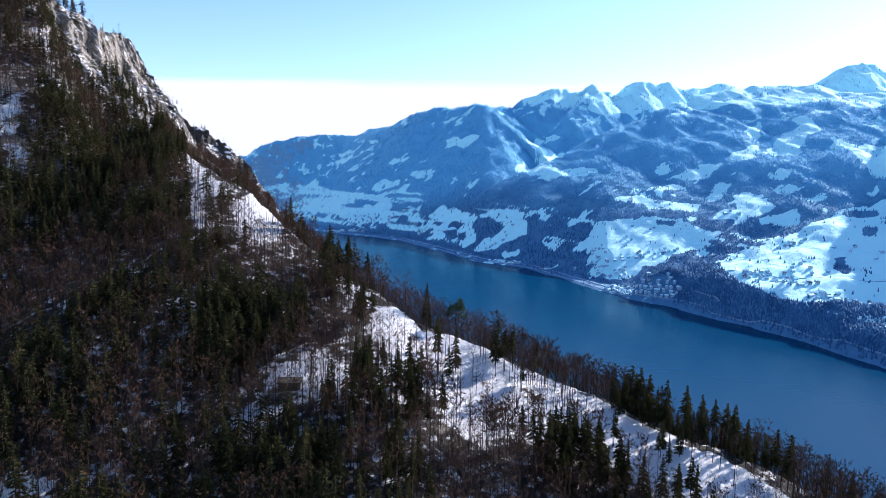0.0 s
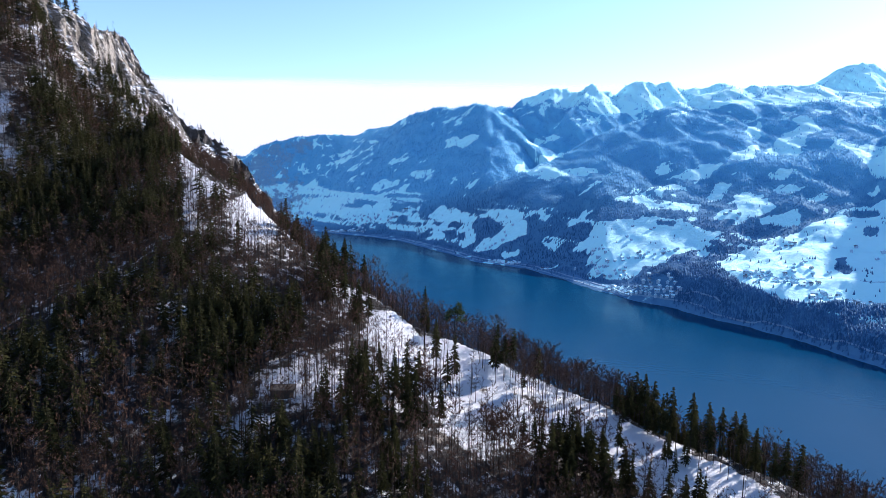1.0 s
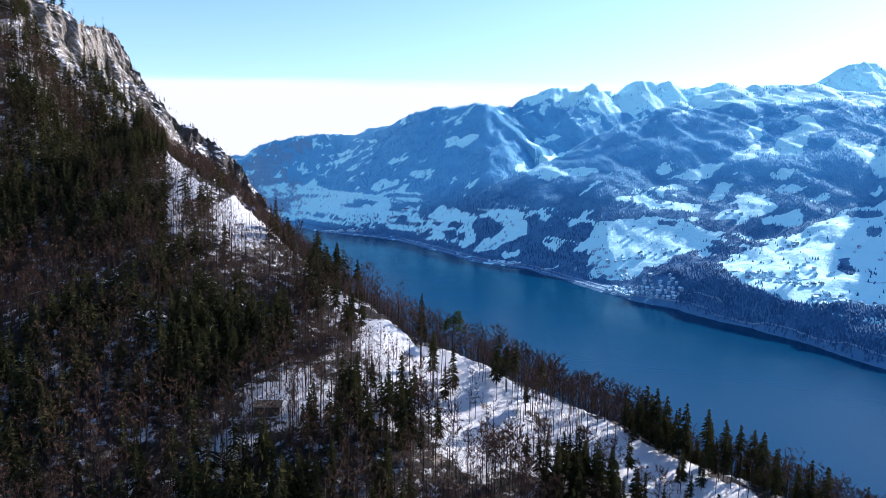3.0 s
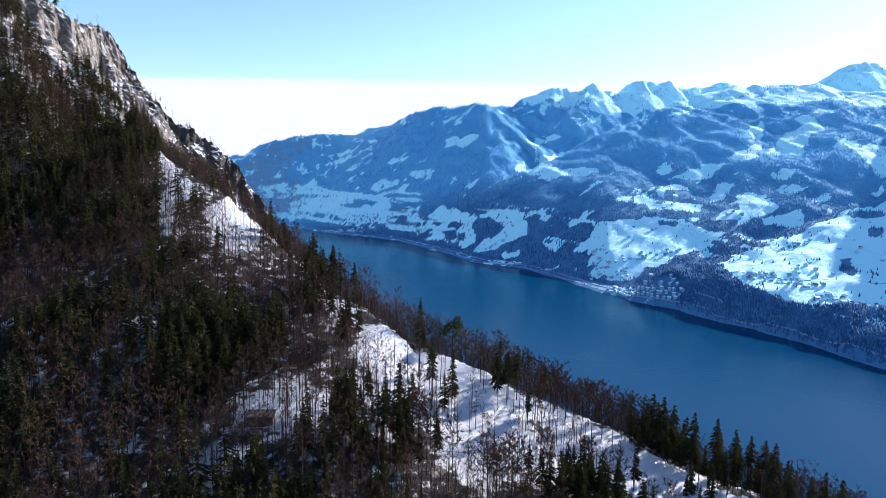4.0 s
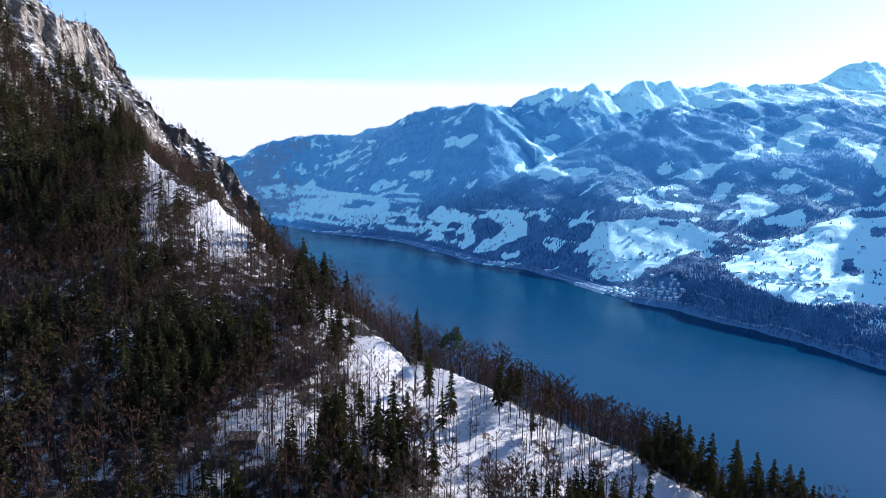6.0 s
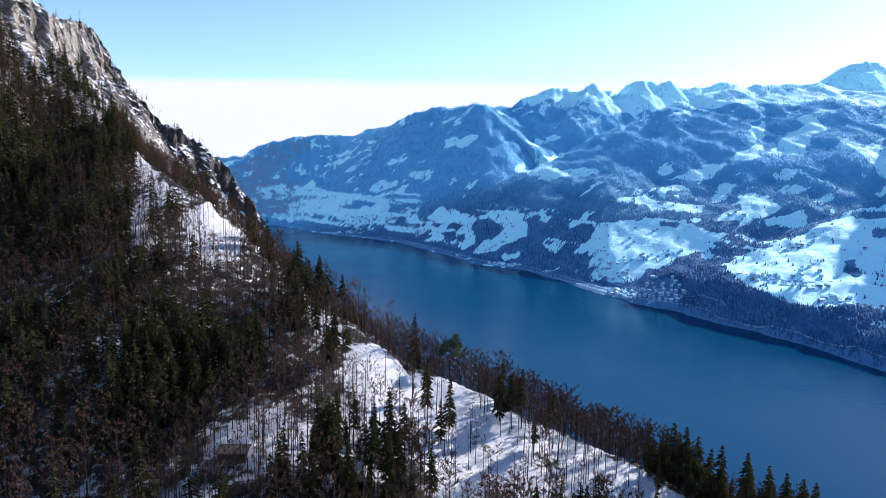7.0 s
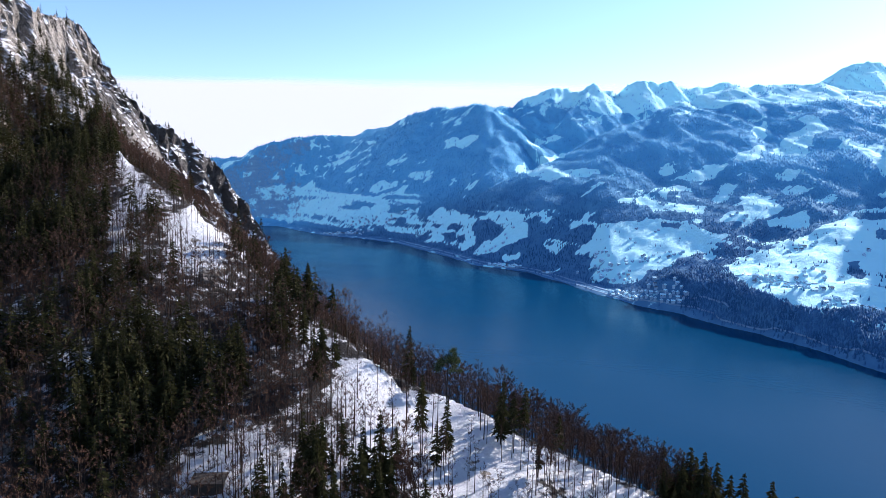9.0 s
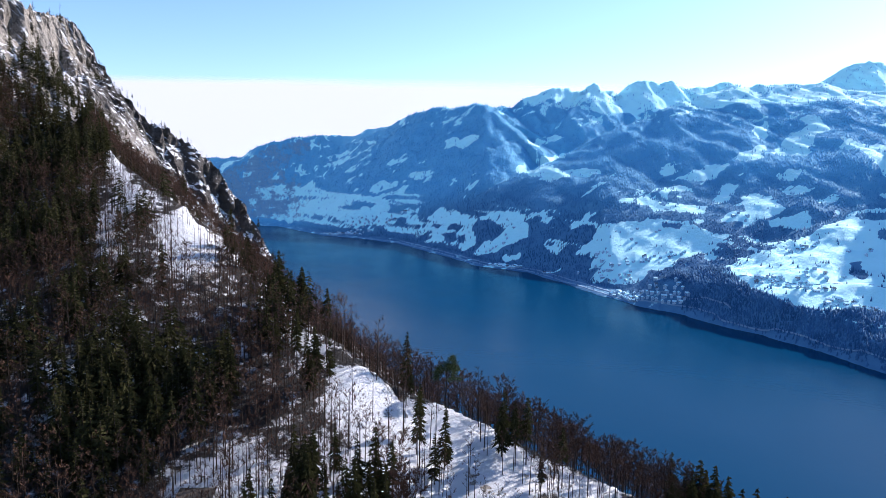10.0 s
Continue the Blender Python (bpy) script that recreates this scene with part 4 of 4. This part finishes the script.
M_PANE = make_plain("window_pane", (0.03, 0.04, 0.05), (0.06, 0.07, 0.08), 0.1, 0.1)
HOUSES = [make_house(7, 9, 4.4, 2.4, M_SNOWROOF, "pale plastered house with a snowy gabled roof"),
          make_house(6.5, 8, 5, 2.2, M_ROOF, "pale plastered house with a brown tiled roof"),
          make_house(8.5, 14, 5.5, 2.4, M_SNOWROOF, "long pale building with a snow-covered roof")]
placed = []
used = set()
hr = random.Random(4)
for cx, cy, sx, sy, count in VILLAGES:
    made, tries = 0, 0
    while made < count and tries < 400:
        tries += 1
        x, y = cx + hr.gauss(0, sx * 0.5), cy + hr.gauss(0, sy * 0.5)
        if float(shore_distance(np.array(x), np.array(y))) < 15 or any(math.hypot(x - a, y - b) < 14 for a, b in placed):
            continue
        placed.append((x, y))
        made += 1
        kind = hr.choices((0, 1, 2), (6, 2, 1.5))[0]
        m = Matrix.LocRotScale((x, y, float(far_height(np.array(x), np.array(y)))), Euler((0, 0, hr.uniform(-0.5, 0.5) + (1.57 if hr.random() < .4 else 0))), (1.1,) * 3)
        if kind in used:
            copy_thing(HOUSES[kind], m)
        else:
            used.add(kind)
            HOUSES[kind].matrix_world = m


def road_strip(name, line, width, lift, label):
    """A road laid along a line over the land across the lake."""
    pts = []
    for (ax, ay), (bx, by) in zip(line, line[1:]):
        n = max(2, int(math.hypot(bx - ax, by - ay) / 12))
        pts += [(ax + (bx - ax) * i / n, ay + (by - ay) * i / n) for i in range(n)]
    pts = np.array(pts)
    for _ in range(6):
        pts[1:-1] = (pts[:-2] + pts[1:-1] * 2 + pts[2:]) / 4
    way = np.gradient(pts, axis=0)
    way /= np.linalg.norm(way, axis=1)[:, None]
    side = np.stack([-way[:, 1], way[:, 0]], -1) * width / 2
    z = far_height(pts[:, 0], pts[:, 1])
    V, F = [], []
    for (x, y), (sx, sy), h in zip(pts, side, np.maximum(z, 2.0)):
        V += [(x - sx, y - sy, h - 3), (x - sx, y - sy, h + lift), (x + sx, y + sy, h + lift), (x + sx, y + sy, h - 3)]
    for i in range(len(pts) - 1):
        a, b = 4 * i, 4 * i + 4
        F += [(a + 1, b + 1, b + 2, a + 2), (a, b, b + 1, a + 1), (a + 2, b + 2, b + 3, a + 3)]
    me = bpy.data.meshes.new(name)
    me.from_pydata(V, [], F)
    me.materials.append(M_ROAD)
    return tagged(new(name, me), label, "road", kind="structure")


def offset_shore(first, last, by):
    out = []
    for k in range(first, last):
        (ax, ay), (bx, by_) = SHORE[k - 1], SHORE[k + 1]
        n = math.hypot(bx - ax, by_ - ay)
        out.append((SHORE[k][0] - (by_ - ay) / n * by, SHORE[k][1] + (bx - ax) / n * by))
    return out


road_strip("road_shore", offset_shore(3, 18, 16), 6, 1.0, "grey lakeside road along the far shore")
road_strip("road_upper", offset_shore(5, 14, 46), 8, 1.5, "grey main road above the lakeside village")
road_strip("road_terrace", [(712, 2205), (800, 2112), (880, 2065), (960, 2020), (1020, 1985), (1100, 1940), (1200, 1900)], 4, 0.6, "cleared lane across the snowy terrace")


# ---------------------------------------------------------------- hut among the trees
def make_hut(x, y, turn):
    """Low timber hut with a dark overhanging roof, dug into the slope."""
    z = float(near_height(np.array(x), np.array(y)))
    root = tagged(new("hut"), "small dark timber hut with a low flat roof in the forest", "hut")
    w, d, h = 4.2, 2.4, 2.2

    def box(name, x0, x1, y0, y1, z0, z1, mat, slant=0.0):
        V = [(a, b, c + (slant * b if c == z1 or slant else 0)) for c in (z0, z1) for a, b in ((x0, y0), (x1, y0), (x1, y1), (x0, y1))]
        return part(name, V, [(0, 3, 2, 1), (4, 5, 6, 7), (0, 1, 5, 4), (1, 2, 6, 5), (2, 3, 7, 6), (3, 0, 4, 7)], mat, root)

    box("wall", -w, w, -d, -d + 0.15, -1.5, h, M_TIMBER)
    box("wall", -w, w, d - 0.15, d, -1.5, h, M_TIMBER)
    box("wall", -w, -w + 0.15, -d + 0.15, d - 0.15, -1.5, h, M_TIMBER)
    box("wall", w - 0.15, w, -d + 0.15, d - 0.15, -1.5, h, M_TIMBER)
    box("roof", -w - 0.6, w + 0.6, -d - 0.6, d + 0.6, h + 0.02, h + 0.24, M_TIMBER, 0.08)
    box("door", -0.5, 0.5, -d - 0.05, -d - 0.004, -0.6, 1.5, M_TIMBER)
    box("chimney", 1.6, 2.0, 0.4, 0.8, h + 0.2, h + 1.1, M_TIMBER)
    root.matrix_world = Matrix.LocRotScale((x, y, z + 0.3), Euler((0, 0, turn)), None)
    return root


M_TIMBER = make_plain("weathered_timber", (0.035, 0.028, 0.022), (0.09, 0.075, 0.06), 2.0, 0.85)
make_hut(-75.8, 249.0, 0.15)
